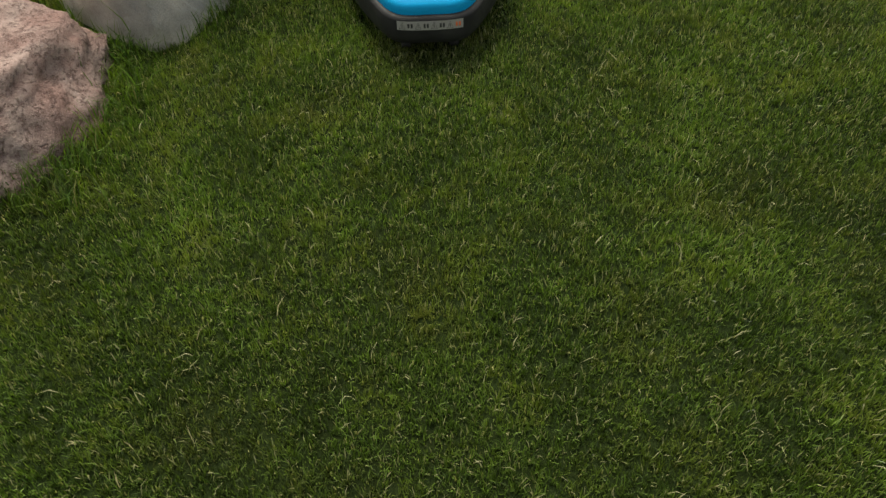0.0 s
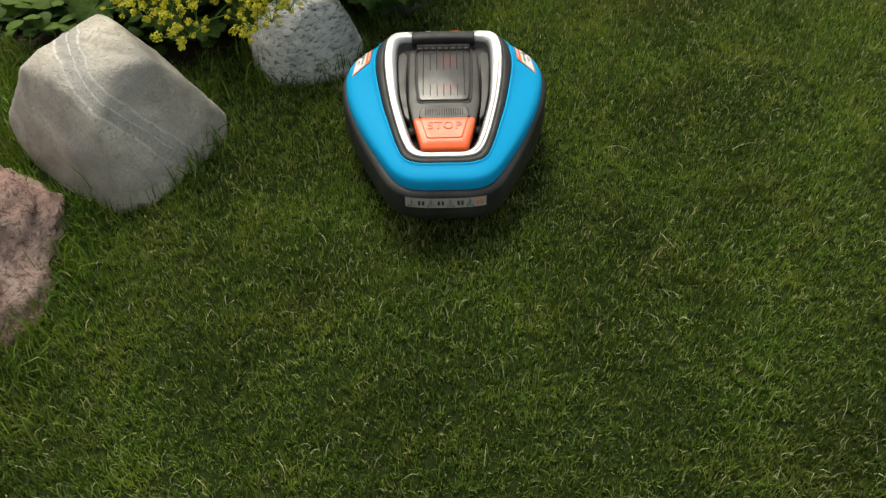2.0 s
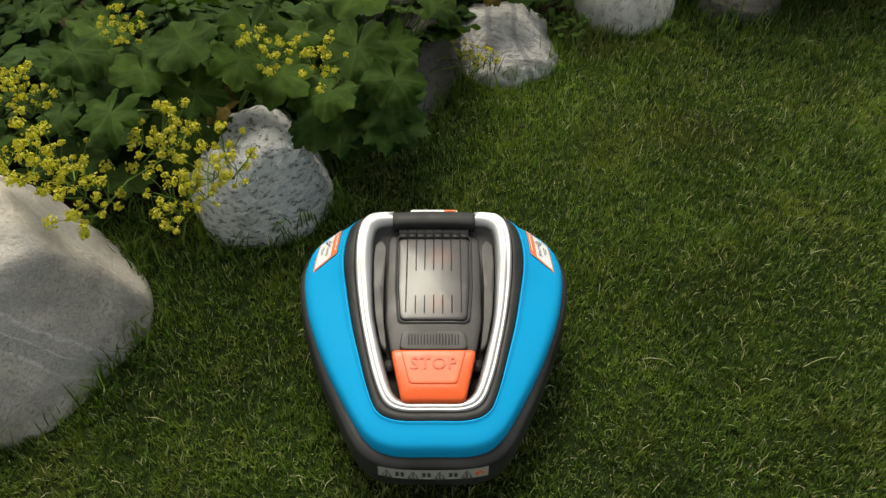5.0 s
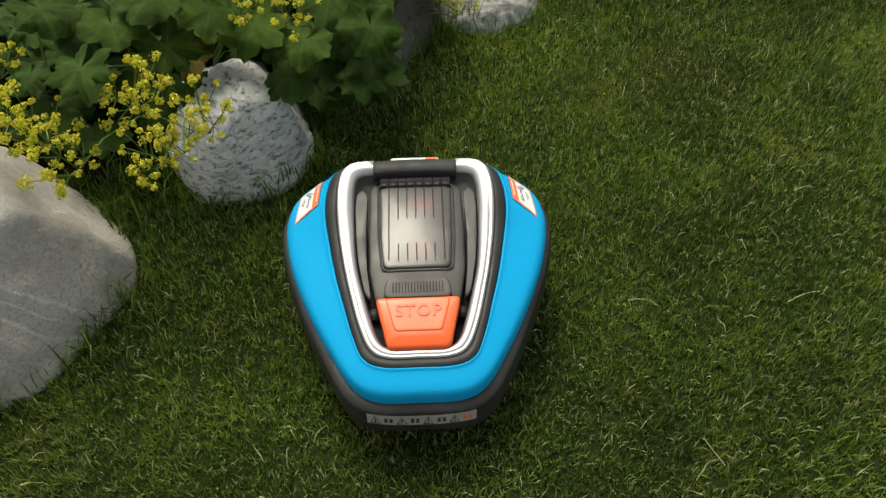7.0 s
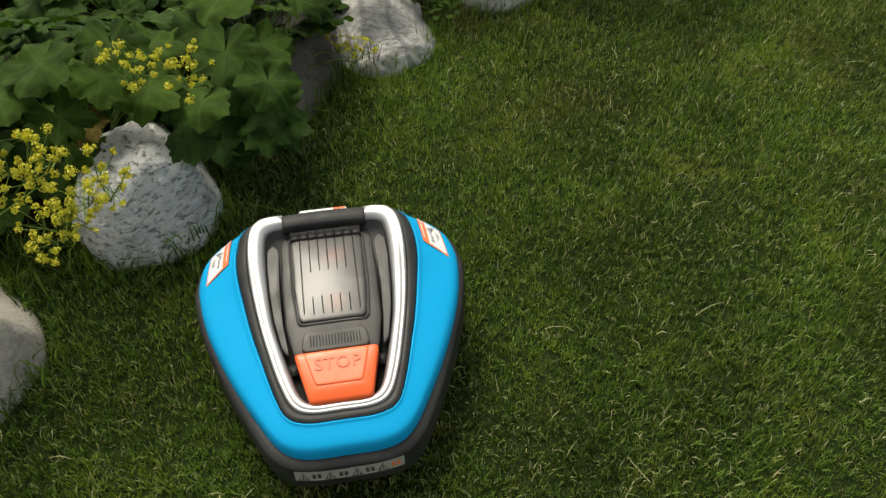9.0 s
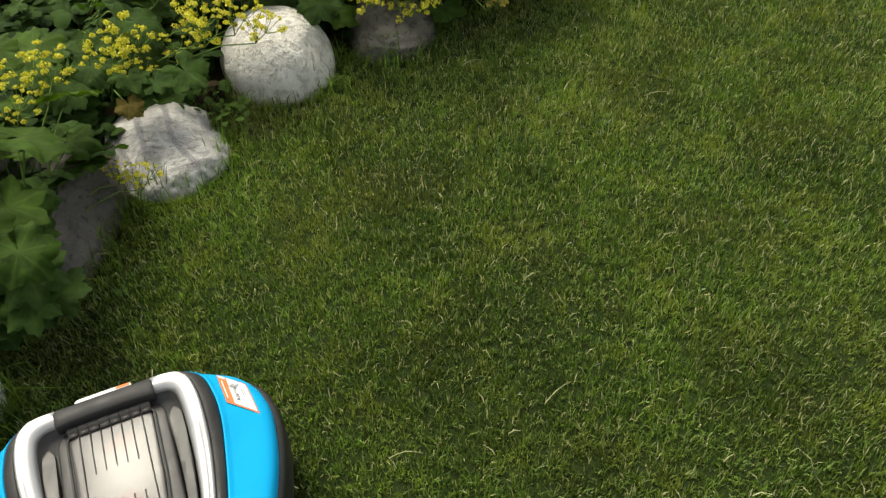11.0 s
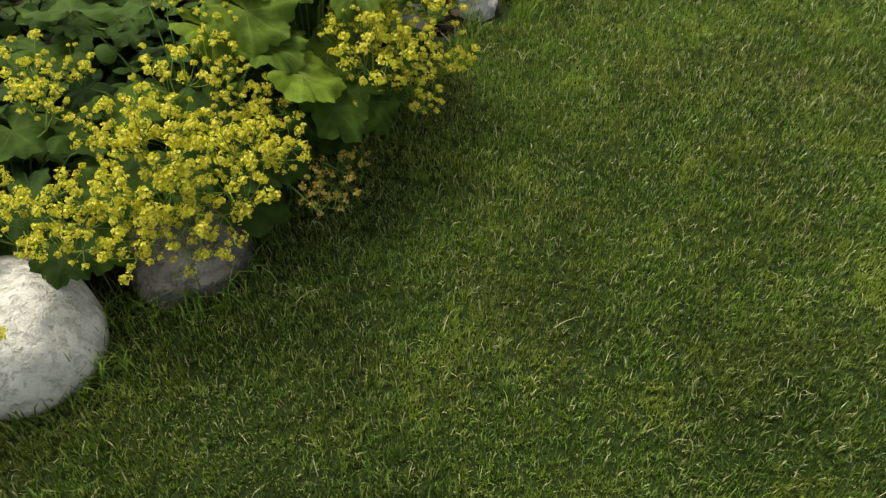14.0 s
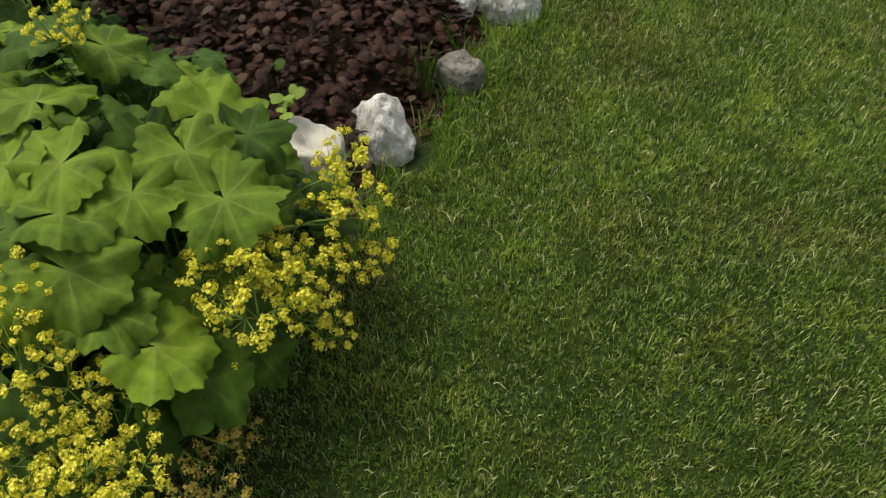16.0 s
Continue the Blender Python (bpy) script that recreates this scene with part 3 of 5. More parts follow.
# grey flank panels between the lid and the frame
for sd in (-1, 1):
    slab("flank_panel", rounded([(sd * a, b) for a, b in ((0.0640, -0.048), (0.0695, -0.002), (0.0712, 0.06), (0.0706, 0.128), (0.0780, 0.140), (0.0868, 0.130), (0.0878, 0.10), (0.0862, 0.055), (0.0810, 0.005), (0.0722, -0.038))], 0.005),
         lambda x, y: top_z(x, y) - 0.003, 0.012, LID, mower, "", 0.002)
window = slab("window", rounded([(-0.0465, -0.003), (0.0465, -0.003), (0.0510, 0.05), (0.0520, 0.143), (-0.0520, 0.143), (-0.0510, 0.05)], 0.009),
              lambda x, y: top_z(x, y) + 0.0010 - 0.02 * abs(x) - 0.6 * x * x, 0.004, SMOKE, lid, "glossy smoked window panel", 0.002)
# dark rounded channel round the window
bm = bmesh.new()
bead = rounded([(-0.0490, -0.0065), (0.0490, -0.0065), (0.0540, 0.05), (0.0550, 0.146), (-0.0550, 0.146), (-0.0540, 0.05)], 0.011)
ring = [Vector((x, y, top_z(x, y) - 0.0015)) for x, y in bead]
rows = [[p + Vector((0.0014 * math.cos(a) * (1 if p.x > 0 else -1), 0.0008 * math.cos(a) * (1 if p.y > 0.05 else -1), 0.0012 * math.sin(a))) for p in ring] for a in (0, 1.57, 3.14)]
grid_mesh(bm, rows, True)
part("bead", bm, BLACK, lid)
# grooves in the window
for x, y0, y1 in [(-0.039, 0.010, 0.140), (0.039, 0.010, 0.140)] + [(i * 0.0128, 0.078, 0.140) for i in (-2, -1, 0, 1, 2)] + [(i * 0.0128, 0.008, 0.035) for i in (-2, -1, 0, 1, 2)]:
    bm = bmesh.new()
    tube(bm, [(x, y, top_z(x, y) + 0.0006 - 0.02 * abs(x)) for y in np.linspace(y0, y1, 7)], 0.0009, 0.0009, 6)
    part("groove", bm, BLACK, window)
# hinge knuckles
for i in range(8):
    x = (i - 3.5) * 0.0130
    bm = bmesh.new()
    tube(bm, [(x - 0.0062, 0.152, 0.1715), (x - 0.0056, 0.152, 0.1715), (x + 0.0056, 0.152, 0.1715), (x + 0.0062, 0.152, 0.1715)], 0.0066, 0.0066, 16)
    bmesh.ops.create_cube(bm, size=1, matrix=pose(x, 0.1435, 0.1718) @ Matrix.Diagonal((0.0118, 0.006, 0.006, 1)))
    part("hinge_knuckle", bm, LID, lid)
# ribbed grip
grip = slab("grip", rounded([(-0.0470, -0.0475), (0.0470, -0.0475), (0.0430, -0.0200), (-0.0430, -0.0200)], 0.009), lambda x, y: top_z(x, y) + 0.0012, 0.006, LID, lid, "ribbed finger grip", 0.002)
for i in range(17):
    x = (i - 8) * 0.0042
    bm = bmesh.new()
    tube(bm, [(x, y, top_z(x, y) + 0.0008) for y in (-0.041, -0.033, -0.026)], 0.0010, 0.0010, 6)
    part("rib", bm, BLACK, grip)

# stop button
BZ = lambda x, y: float(np.interp(y, (-0.128, -0.105, -0.058), (0.139, 0.149, 0.157)))
stop = slab("stop_button", rounded([(-0.0575, -0.0500), (-0.041, -0.120), (0.041, -0.120), (0.0575, -0.0500)], 0.007), BZ, 0.018, ORANGE, mower, "orange plastic stop button", 0.005)
slab("face_plate", rounded([(-0.0440, -0.0525), (-0.0315, -0.1000), (0.0315, -0.1000), (0.0440, -0.0525)], 0.006), lambda x, y: BZ(x, y) + 0.0016, 0.004, ORANGE, stop, "", 0.0018)


def lettering(name, text, size, m, material, parent, depth=0.0006):
    cu = bpy.data.curves.new(name, "FONT")
    cu.body, cu.size, cu.extrude, cu.align_x, cu.align_y, cu.space_character = text, size, depth, "CENTER", "CENTER", 1.12
    cu.offset = size * 0.018 if size > 0.02 else 0.0
    tmp = new("tmp", cu)
    dg = bpy.context.evaluated_depsgraph_get()
    me = bpy.data.meshes.new_from_object(tmp.evaluated_get(dg))
    bpy.data.objects.remove(tmp)
    me.materials.append(material)
    ob = new(name, me)
    ob.parent = parent
    ob.matrix_basis = m
    return ob


sl = math.degrees(math.atan2(BZ(0, -0.07) - BZ(0, -0.095), 0.025))
lettering("lettering", "STOP", 0.0240, pose(0, -0.0725, BZ(0, -0.0725) + 0.0022, sl, 0, 0), ORANGE_D, stop)
# dark side lugs of the button
for s in (-1, 1):
    bm = bmesh.new()
    bmesh.ops.create_cube(bm, size=1, matrix=pose(s * 0.0600, -0.0615, 0.1330) @ Matrix.Diagonal((0.0130, 0.0160, 0.010, 1)))
    bmesh.ops.bevel(bm, geom=bm.edges[:], offset=0.002, segments=2, affect="EDGES")
    part("lug", bm, BLACK, stop)

# crossbar at the tail and its plate
bm = bmesh.new()
prof = [(-0.0130, -0.014), (-0.0125, 0.0005), (-0.0105, 0.0035), (0.0085, 0.0050), (0.0115, 0.0030), (0.0125, -0.012)]
rows = []
for x in (-0.0615, -0.0605, -0.055, -0.03, 0.0, 0.03, 0.055, 0.0605, 0.0615):
    bow = -0.0016 * (x / 0.06) ** 2
    k = 0.9 if abs(x) > 0.061 else 1.0
    rows.append([Vector((x, 0.1665 + a * k + bow, 0.1875 + b * k + bow * 0.5)) for a, b in prof])
vs = grid_mesh(bm, rows, True)
cap(bm, vs[0], True)
cap(bm, vs[-1])
bar = part("crossbar", bm, BLACK, mower, "black carrying handle bar")
plate = slab("plate", rounded([(-0.0365, 0.1815), (0.0365, 0.1815), (0.0345, 0.1880), (-0.0345, 0.1880)], 0.003), lambda x, y: 0.1865 - 0.3 * (y - 0.18), 0.014, PAPER, mower, "pale rear label plate", 0.001)
slab("stripe", rounded([(0.016, 0.1825), (0.034, 0.1825), (0.033, 0.1872), (0.016, 0.1872)], 0.002), lambda x, y: 0.1872 - 0.3 * (y - 0.18), 0.001, LABEL_O, plate, "", 0.0003)

# alarm stickers on both flanks
def on_shell(x, y, lift):
    """The point of the blue shell over a place of the plan."""
    for i in range(NR):
        a, b, c, d = OUTER[i], INNER[i], OUTER[(i + 1) % NR], INNER[(i + 1) % NR]
        k0 = (b.x - a.x) * (y - a.y) - (b.y - a.y) * (x - a.x)
        k1 = (d.x - c.x) * (y - c.y) - (d.y - c.y) * (x - c.x)
        if k0 * k1 <= 0 and a.x * x > 0 and abs(a.x - x) < 0.1 and abs(a.y - y) < 0.1:
            f = k0 / (k0 - k1) if k0 != k1 else 0.0
            p, q = a.lerp(c, f), b.lerp(d, f)
            e = (q - p).to_2d()
            t = (Vector((x, y)) - p.to_2d()).dot(e) / e.length_squared
            v = shell_at((i + f) / NR, min(1.0, max(0.0, t)))
            return Vector((x, y, v.z + lift))
    return Vector((x, y, 0.14 + lift))


def sticker_patch(name, side, corners, material, parent, lift, label="", n=8):
    """A patch that follows the shell between four corners: inner rear, inner front, outer front, outer rear."""
    a, b, c, d = (Vector(p) for p in corners)
    bm = bmesh.new()
    rows = []
    for i in range(n + 1):
        p, q = a.lerp(b, i / n), d.lerp(c, i / n)
        row = [p.lerp(q, j / n) for j in range(n + 1)]
        rows.append([on_shell(side * w.x, w.y, lift) for w in row])
    grid_mesh(bm, rows)
    return part(name, bm, material, parent, label)


for side in (1, -1):
    st = sticker_patch("sticker", side, ((0.1395, 0.172), (0.1435, 0.116), (0.1785, 0.0935), (0.1725, 0.148)), LABEL_O, mower, 0.0, "white warning sticker with an orange edge")
    sticker_patch("sticker_face", side, ((0.1500, 0.1635), (0.1528, 0.1125), (0.1768, 0.0968), (0.1712, 0.1462)), PAPER, st, 0.0005)
    sticker_patch("sticker_face", side, ((0.1412, 0.1700), (0.1416, 0.1630), (0.1490, 0.1580), (0.1485, 0.1645)), PAPER, st, 0.0005)
    a, b = on_shell(side * 0.1600, 0.118, 0.0), on_shell(side * 0.1570, 0.142, 0.0)
    across = on_shell(side * 0.166, 0.128, 0.0) - on_shell(side * 0.152, 0.132, 0.0)
    ax = (b - a).normalized() * side
    nz = (across.cross(b - a)).normalized()
    nz = nz if nz.z > 0 else -nz
    ay = nz.cross(ax)
    m = Matrix((ax, ay, nz)).transposed().to_4x4()
    m.translation = (a + b) / 2 + nz * 0.0012
    lettering("lettering", "Alarm", 0.0085, m @ pose(-side * 0.003, 0.0015, 0), INK_SOFT, st, 0.0002)
    for kk in range(3):
        bm = bmesh.new()
        tube(bm, [m @ Vector((side * (0.006 + (0.004 + 0.0028 * kk) * math.cos(f)), -0.001 + (0.004 + 0.0028 * kk) * math.sin(f), 0.0002)) for f in np.linspace(-0.7, 0.9, 7)], 0.0005, 0.0005, 4)
        part("arc", bm, INK_SOFT, st)
    for kk, w in enumerate((0.016, 0.011)):
        bm = bmesh.new()
        tube(bm, [m @ Vector((-side * 0.002 - w / 2, -0.0075 - 0.0028 * kk, 0.0)), m @ Vector((-side * 0.002, -0.0075 - 0.0028 * kk, 0.0)), m @ Vector((-side * 0.002 + w / 2, -0.0075 - 0.0028 * kk, 0.0))], 0.0007, 0.0007, 4)
        part("print_bar", bm, INK_SOFT, st)
    bm = bmesh.new()
    tube(bm, [on_shell(side * (0.1466 - 0.0007 * f), 0.122 + 0.011 * f, 0.0006) for f in (0, 1, 2, 3)], 0.0008, 0.0008, 4)
    part("print_bar", bm, PAPER, st)

# pictogram strip on the nose
def nose(x, z):
    """The bumper's face under the nose."""
    y = -0.1912 + 0.012 * (abs(x) / 0.09) ** 3 + 0.10 * (z - 0.075)
    return Vector((x, y - 0.0016, z))


bm = bmesh.new()
rows = [[nose(x, z) + Vector((0, 0.0, 0)) for x in np.linspace(-0.072, 0.072, 25)] for z in (0.0685, 0.0790, 0.0895)]
grid_mesh(bm, rows)
strip = part("pictogram_strip", bm, LABEL_G, mower, "grey strip of small black warning pictograms")
for i in range(8):
    x = -0.061 + i * 0.0174
    bm = bmesh.new()
    lift = Vector((0, -0.0008, 0))
    if i % 2 == 0:
        tri = [nose(x - 0.0066, 0.0716), nose(x + 0.0066, 0.0716), nose(x, 0.0871)]
        tube(bm, [p + lift for p in (tri[0], tri[1], tri[2], tri[0])], 0.0005, 0.0005, 4)
        tube(bm, [nose(x, 0.0743) + lift, nose(x, 0.0824) + lift], 0.0009, 0.0006, 4)
    else:
        for dx in (-0.0035, 0.0035):
            bmesh.ops.create_cube(bm, size=1, matrix=Matrix.Translation(nose(x + dx, 0.0790) + lift) @ Matrix.Diagonal((0.0040, 0.0008, 0.0100, 1)))
    part("pictogram", bm, INK if i < 7 else LABEL_O, strip, smooth=False)


def wheel(x, y, r, w, name, label):
    bm = bmesh.new()
    rows = []
    for dx, rr in ((-w / 2, r * 0.55), (-w / 2, r * 0.93), (-w * 0.35, r), (w * 0.35, r), (w / 2, r * 0.93), (w / 2, r * 0.55)):
        rows.append([Vector((x + dx, y + rr * (1 + 0.03 * (i % 2)) * math.cos(2 * math.pi * i / 40), r - 0.030 + rr * (1 + 0.03 * (i % 2)) * math.sin(2 * math.pi * i / 40))) for i in range(40)])
    vs = grid_mesh(bm, rows, True)
    cap(bm, vs[0], True)
    cap(bm, vs[-1])
    return part(name, bm, RUBBER, mower, label)


for s in (-1, 1):
    wheel(s * 0.165, 0.120, 0.072, 0.035, "drive_wheel", "black treaded drive wheel")
    wheel(s * 0.055, -0.105, 0.030, 0.022, "caster_wheel", "small dark caster wheel")



# ---- lady's mantle plants ----
rng = random.Random(11)


def leaf_mesh(seed, lobes=9, fold=0.05, depth=0.16, sharp=0.0):
    """A round, pleated, scalloped leaf of unit radius about the top of its stalk, with a notch behind (-y)."""
    g = random.Random(seed)
    rings, per = 5, 18
    gap = radians(g.uniform(4, 22))
    cnt = lobes * per + 1
    verts, vein = [(0.0, 0.0, 0.0)], [1.0]
    size = [g.uniform(0.93, 1.06) for _ in range(lobes)]
    lift = [g.uniform(-0.5, 0.5) for _ in range(lobes)]
    side = g.uniform(-0.10, 0.10)
    for r in range(1, rings + 1):
        f = r / rings
        for i in range(cnt):
            u = i / (cnt - 1)
            a = -math.pi / 2 + gap + u * (2 * math.pi - 2 * gap)
            v = u * lobes
            li = min(int(v), lobes - 1)
            w = v - li
            bulge = (1 - sharp) * math.sin(math.pi * min(max(w, 0), 1)) ** 0.7 + sharp * (1 - abs(2 * w - 1) ** 1.25)
            tooth = 0.085 * (1 - abs((w * 3) % 1 - 0.5) * 2)
            rim = (0.97 - depth + depth * bulge + tooth * (0.4 + 0.6 * bulge)) * size[li] * (0.82 + 0.18 * math.sin(math.pi * u) ** 0.5)
            rad = f * (1 - (1 - rim) * f ** 1.5)
            pleat = 0.8 * fold * math.cos(2 * math.pi * w) * f ** 1.3
            z = -pleat + 0.10 * f * f * (0.7 + 0.6 * lift[li] * math.sin(math.pi * w)) - 0.13 * f ** 4 + side * f * math.cos(a) * 0.6 + 0.05 * math.sin(2.3 * a + seed) * f + 0.27 * f * noise.noise(Vector((1.9 * f * math.cos(a) + 3.7 * seed, 1.9 * f * math.sin(a), seed)))
            verts.append((rad * math.cos(a), rad * math.sin(a), z))
            near = 1 - min(1.0, abs(w - 0.5) / (0.07 + 0.05 * (1 - f)))
            vein.append(max(0.0, near) * (1 - 0.7 * f) + (0.25 if r == 1 else 0))
    faces = []
    for i in range(cnt - 1):
        faces.append((0, 1 + i, 2 + i))
    for r in range(rings - 1):
        b0, b1 = 1 + r * cnt, 1 + (r + 1) * cnt
        for i in range(cnt - 1):
            faces.append((b0 + i, b1 + i, b1 + i + 1, b0 + i + 1))
    me = bpy.data.meshes.new("leaf")
    me.from_pydata(verts, [], faces)
    me.polygons.foreach_set("use_smooth", [True] * len(faces))
    at = me.attributes.new("vein", "FLOAT", "POINT")
    at.data.foreach_set("value", [min(1.0, 0.62 * v) for v in vein])
    return me


LEAVES = {}
for mat_key, mat in (("mid", LEAF), ("deep", LEAF_SHADED), ("light", LEAF_PALE), ("brown", LEAF_BROWN)):
    LEAVES[mat_key] = []
    for s in range(7):
        if mat_key == "light":
            me = leaf_mesh(s + 21, (7, 8, 7, 9)[s % 4], 0.016 + 0.004 * s, (0.13, 0.17, 0.22)[s % 3], 0.65)
        else:
            me = leaf_mesh(s + 1, (5, 7, 6, 7)[s % 4], 0.014 + 0.004 * s, (0.20, 0.25, 0.30)[s % 3], 0.75)
        me.materials.append(mat)
        LEAVES[mat_key].append(me)


def add_leaf(plant, base, p, width, tone, lean=None, out=None):
    """One leaf at p (world), leaning outwards from the plant's base, with its stalk."""
    d = Vector((p[0] - base[0], p[1] - base[1]))
    az = math.degrees(math.atan2(d.y, d.x)) if out is None else out
    az += rng.uniform(-35, 35)
    lean = rng.uniform(8, 34) if lean is None else lean
    ob = new("leaf", rng.choice(LEAVES[tone]))
    r = width * 0.5
    m = pose(p[0], p[1], p[2], 0, 0, az - 90) @ pose(0, 0, 0, -lean, rng.uniform(-14, 14), 0) @ Matrix.Diagonal((r * rng.uniform(0.94, 1.08), r, r, 1))
    ob.parent = plant
    ob.matrix_basis = plant.matrix_world.inverted() @ m
    a, b = Vector((base[0] + d.x * 0.15, base[1] + d.y * 0.15, 0.0)), Vector(p)
    mid = a.lerp(b, 0.55) + Vector((0, 0, 0.05))
    bm = bmesh.new()
    inv = plant.matrix_world.inverted()
    tube(bm, [inv @ q for q in (a, a.lerp(mid, 0.6) + Vector((0, 0, 0.012)), mid, b.lerp(mid, 0.35), b - Vector((0, 0, 0.002)))], 0.0022, 0.0014, 5)
    part("stalk", bm, STALK, plant)
    return ob


def floret_arrays(centers, normals, sizes, g):
    """Tiny four-petalled stars, two layers each, as flat arrays."""
    m = len(centers)
    up = np.asarray(normals)
    ref = np.where(np.abs(up[:, 2:3]) < 0.9, np.array([[0, 0, 1.0]]), np.array([[1.0, 0, 0]]))
    t1 = np.cross(up, ref)
    t1 /= np.linalg.norm(t1, axis=1, keepdims=True)
    t2 = np.cross(up, t1)
    spin = g.uniform(0, 6.283, m)[:, None]
    a, b = t1 * np.cos(spin) + t2 * np.sin(spin), t2 * np.cos(spin) - t1 * np.sin(spin)
    s = np.asarray(sizes)[:, None]
    vs, faces = [], []
    petals = 5
    for q in range(petals):
        an = 6.283 * q / petals
        d = a * math.cos(an) + b * math.sin(an)
        e = b * math.cos(an) - a * math.sin(an)
        vs += [centers, centers + (d * 0.62 + e * 0.46 + up * 0.30) * s, centers + (d * 0.92 + up * 0.36) * s, centers + (d * 0.62 - e * 0.46 + up * 0.30) * s]
    V = np.stack(vs, 1).reshape(-1, 3)
    base = (np.arange(m) * 4 * petals)[:, None]
    F = (base + np.arange(4 * petals)[None, :]).reshape(-1)
    return V, F, np.full(m * petals, 4)


def spray_meshes(seed, clusters, florets, material):
    """A flower spray of unit radius: thin forking stems below a loose, lumpy head of tiny flowers."""
    g = np.random.default_rng(seed)
    c = []
    while len(c) < clusters:
        p = g.uniform(-1, 1, 3)
        if (p ** 2).sum() < 1 and (not c or min(np.linalg.norm(np.array(c) - p, axis=1)) > 0.34):
            c.append(p * (1.0, 1.0, 0.75))
    c = np.array(c)
    cen, nor, siz = [], [], []
    for p in c:
        lump = g.uniform(0.55, 1.65)
        k = int(florets * lump * g.uniform(0.7, 1.1))
        d = g.normal(size=(k, 3))
        d /= np.linalg.norm(d, axis=1, keepdims=True)
        d[:, 2] = np.abs(d[:, 2]) * 0.9 + 0.05
        rr = g.uniform(0.03, 0.125, (k, 1)) * lump
        cen.append(p + d * rr * (1.0, 1.0, 0.8))
        nn = d + g.normal(size=(k, 3)) * 0.35
        nor.append(nn / np.linalg.norm(nn, axis=1, keepdims=True))
        siz.append(g.uniform(0.030, 0.052, k))
    V, F, C = floret_arrays(np.concatenate(cen), np.concatenate(nor), np.concatenate(siz), g)
    heads = soup("flower_head", V, F, C, material)
    bm = bmesh.new()
    foot = Vector((0, 0, -1.0))
    forks = [Vector((math.cos(a) * 0.28, math.sin(a) * 0.28, -0.45)) for a in (0.3, 2.3, 4.4)]
    for f in forks:
        tube(bm, [foot, foot.lerp(f, 0.5) + Vector((0, 0, 0.03)), f], 0.022, 0.016, 4)
    for p in c:
        f = min(forks, key=lambda q: (q - Vector(p)).length)
        tube(bm, [f, f.lerp(Vector(p), 0.5) - Vector((0, 0, 0.05)), Vector(p)], 0.014, 0.010, 4)
    st = bpy.data.meshes.new("spray_stem")
    bm.to_mesh(st)
    bm.free()
    st.materials.append(STALK)
    return heads, st


SPRAYS = [spray_meshes(40 + s, 21 + s, 36, FLOWER) for s in range(5)]
FADED = spray_meshes(60, 17, 20, FLOWER_OLD)


def add_spray(plant, base, p, width, faded=False):
    heads, stems = FADED if faded else rng.choice(SPRAYS)
    r = width * 0.72
    d = Vector((p[0] - base[0], p[1] - base[1], 0.0))
    tilt = min(40, 200 * d.length * 0.4)
    az = math.degrees(math.atan2(d.y, d.x)) - 90
    m = pose(*p, 0, 0, az) @ pose(0, 0, 0, -tilt * rng.uniform(0.5, 1.0), rng.uniform(-15, 15), 0) @ pose(0, 0, 0, 0, 0, rng.uniform(0, 360)) @ Matrix.Diagonal((r, r, r, 1))
    inv = plant.matrix_world.inverted()
    ob = new("flower_spray", stems)
    ob.parent, ob.matrix_basis = plant, inv @ m
    h = new("flower_head", heads)
    h.parent = ob
    tagged(ob, "faded tan and yellow flower spray" if faded else "frothy yellow-green flower spray")
    a, b = Vector((base[0] + d.x * 0.2, base[1] + d.y * 0.2, 0.0)), m @ Vector((0, 0, -1.0))
    bm = bmesh.new()
    tube(bm, [inv @ q for q in (a, a.lerp(b, 0.4) + Vector((0, 0, 0.05)), a.lerp(b, 0.75) + Vector((0, 0, 0.035)), b)], 0.0018, 0.0012, 5)
    part("flower_stalk", bm, STALK, plant)


# plants: base x, y; canopy radius and height; how many leaves fill the lower tiers
PLANTS = {"a": (-0.52, 2.20, 0.27, 0.31, 75), "b": (-0.20, 2.30, 0.25, 0.28, 85), "c": (-0.05, 2.78, 0.20, 0.18, 40), "d": (0.42, 3.06, 0.26, 0.22, 55),
          "e": (0.76, 3.02, 0.26, 0.24, 55), "f": (1.04, 3.12, 0.28, 0.31, 60), "g": (-0.78, 2.14, 0.18, 0.24, 22), "h": (-0.50, 2.62, 0.26, 0.28, 34),
          "i": (-0.14, 3.05, 0.26, 0.25, 34), "j": (0.18, 3.30, 0.24, 0.27, 30), "k": (0.62, 3.50, 0.26, 0.30, 34), "l": (0.92, 3.62, 0.22, 0.32, 30), "m": (-0.92, 2.55, 0.2, 0.2, 18), "n": (1.09, 3.40, 0.22, 0.32, 40), "o": (1.10, 3.78, 0.22, 0.34, 34), "p": (0.85, 3.98, 0.2, 0.3, 20)}
plants = {}
for key, (x, y, r, h, cnt) in PLANTS.items():
    e = root("lady_mantle", x, y)
    plants[key] = tagged(e, {"f": "lady's mantle with broad pale green scalloped leaves and yellow flower sprays", "e": "lady's mantle smothered in frothy yellow-green flowers over a stone"}.get(
        key, "lady's mantle with scalloped green leaves and yellow flower sprays among stones"), "plant", "lady's mantle plants in the bed")


def nearest(p):
    return min(PLANTS, key=lambda q: (PLANTS[q][0] - p[0]) ** 2 + (PLANTS[q][1] - p[1]) ** 2)


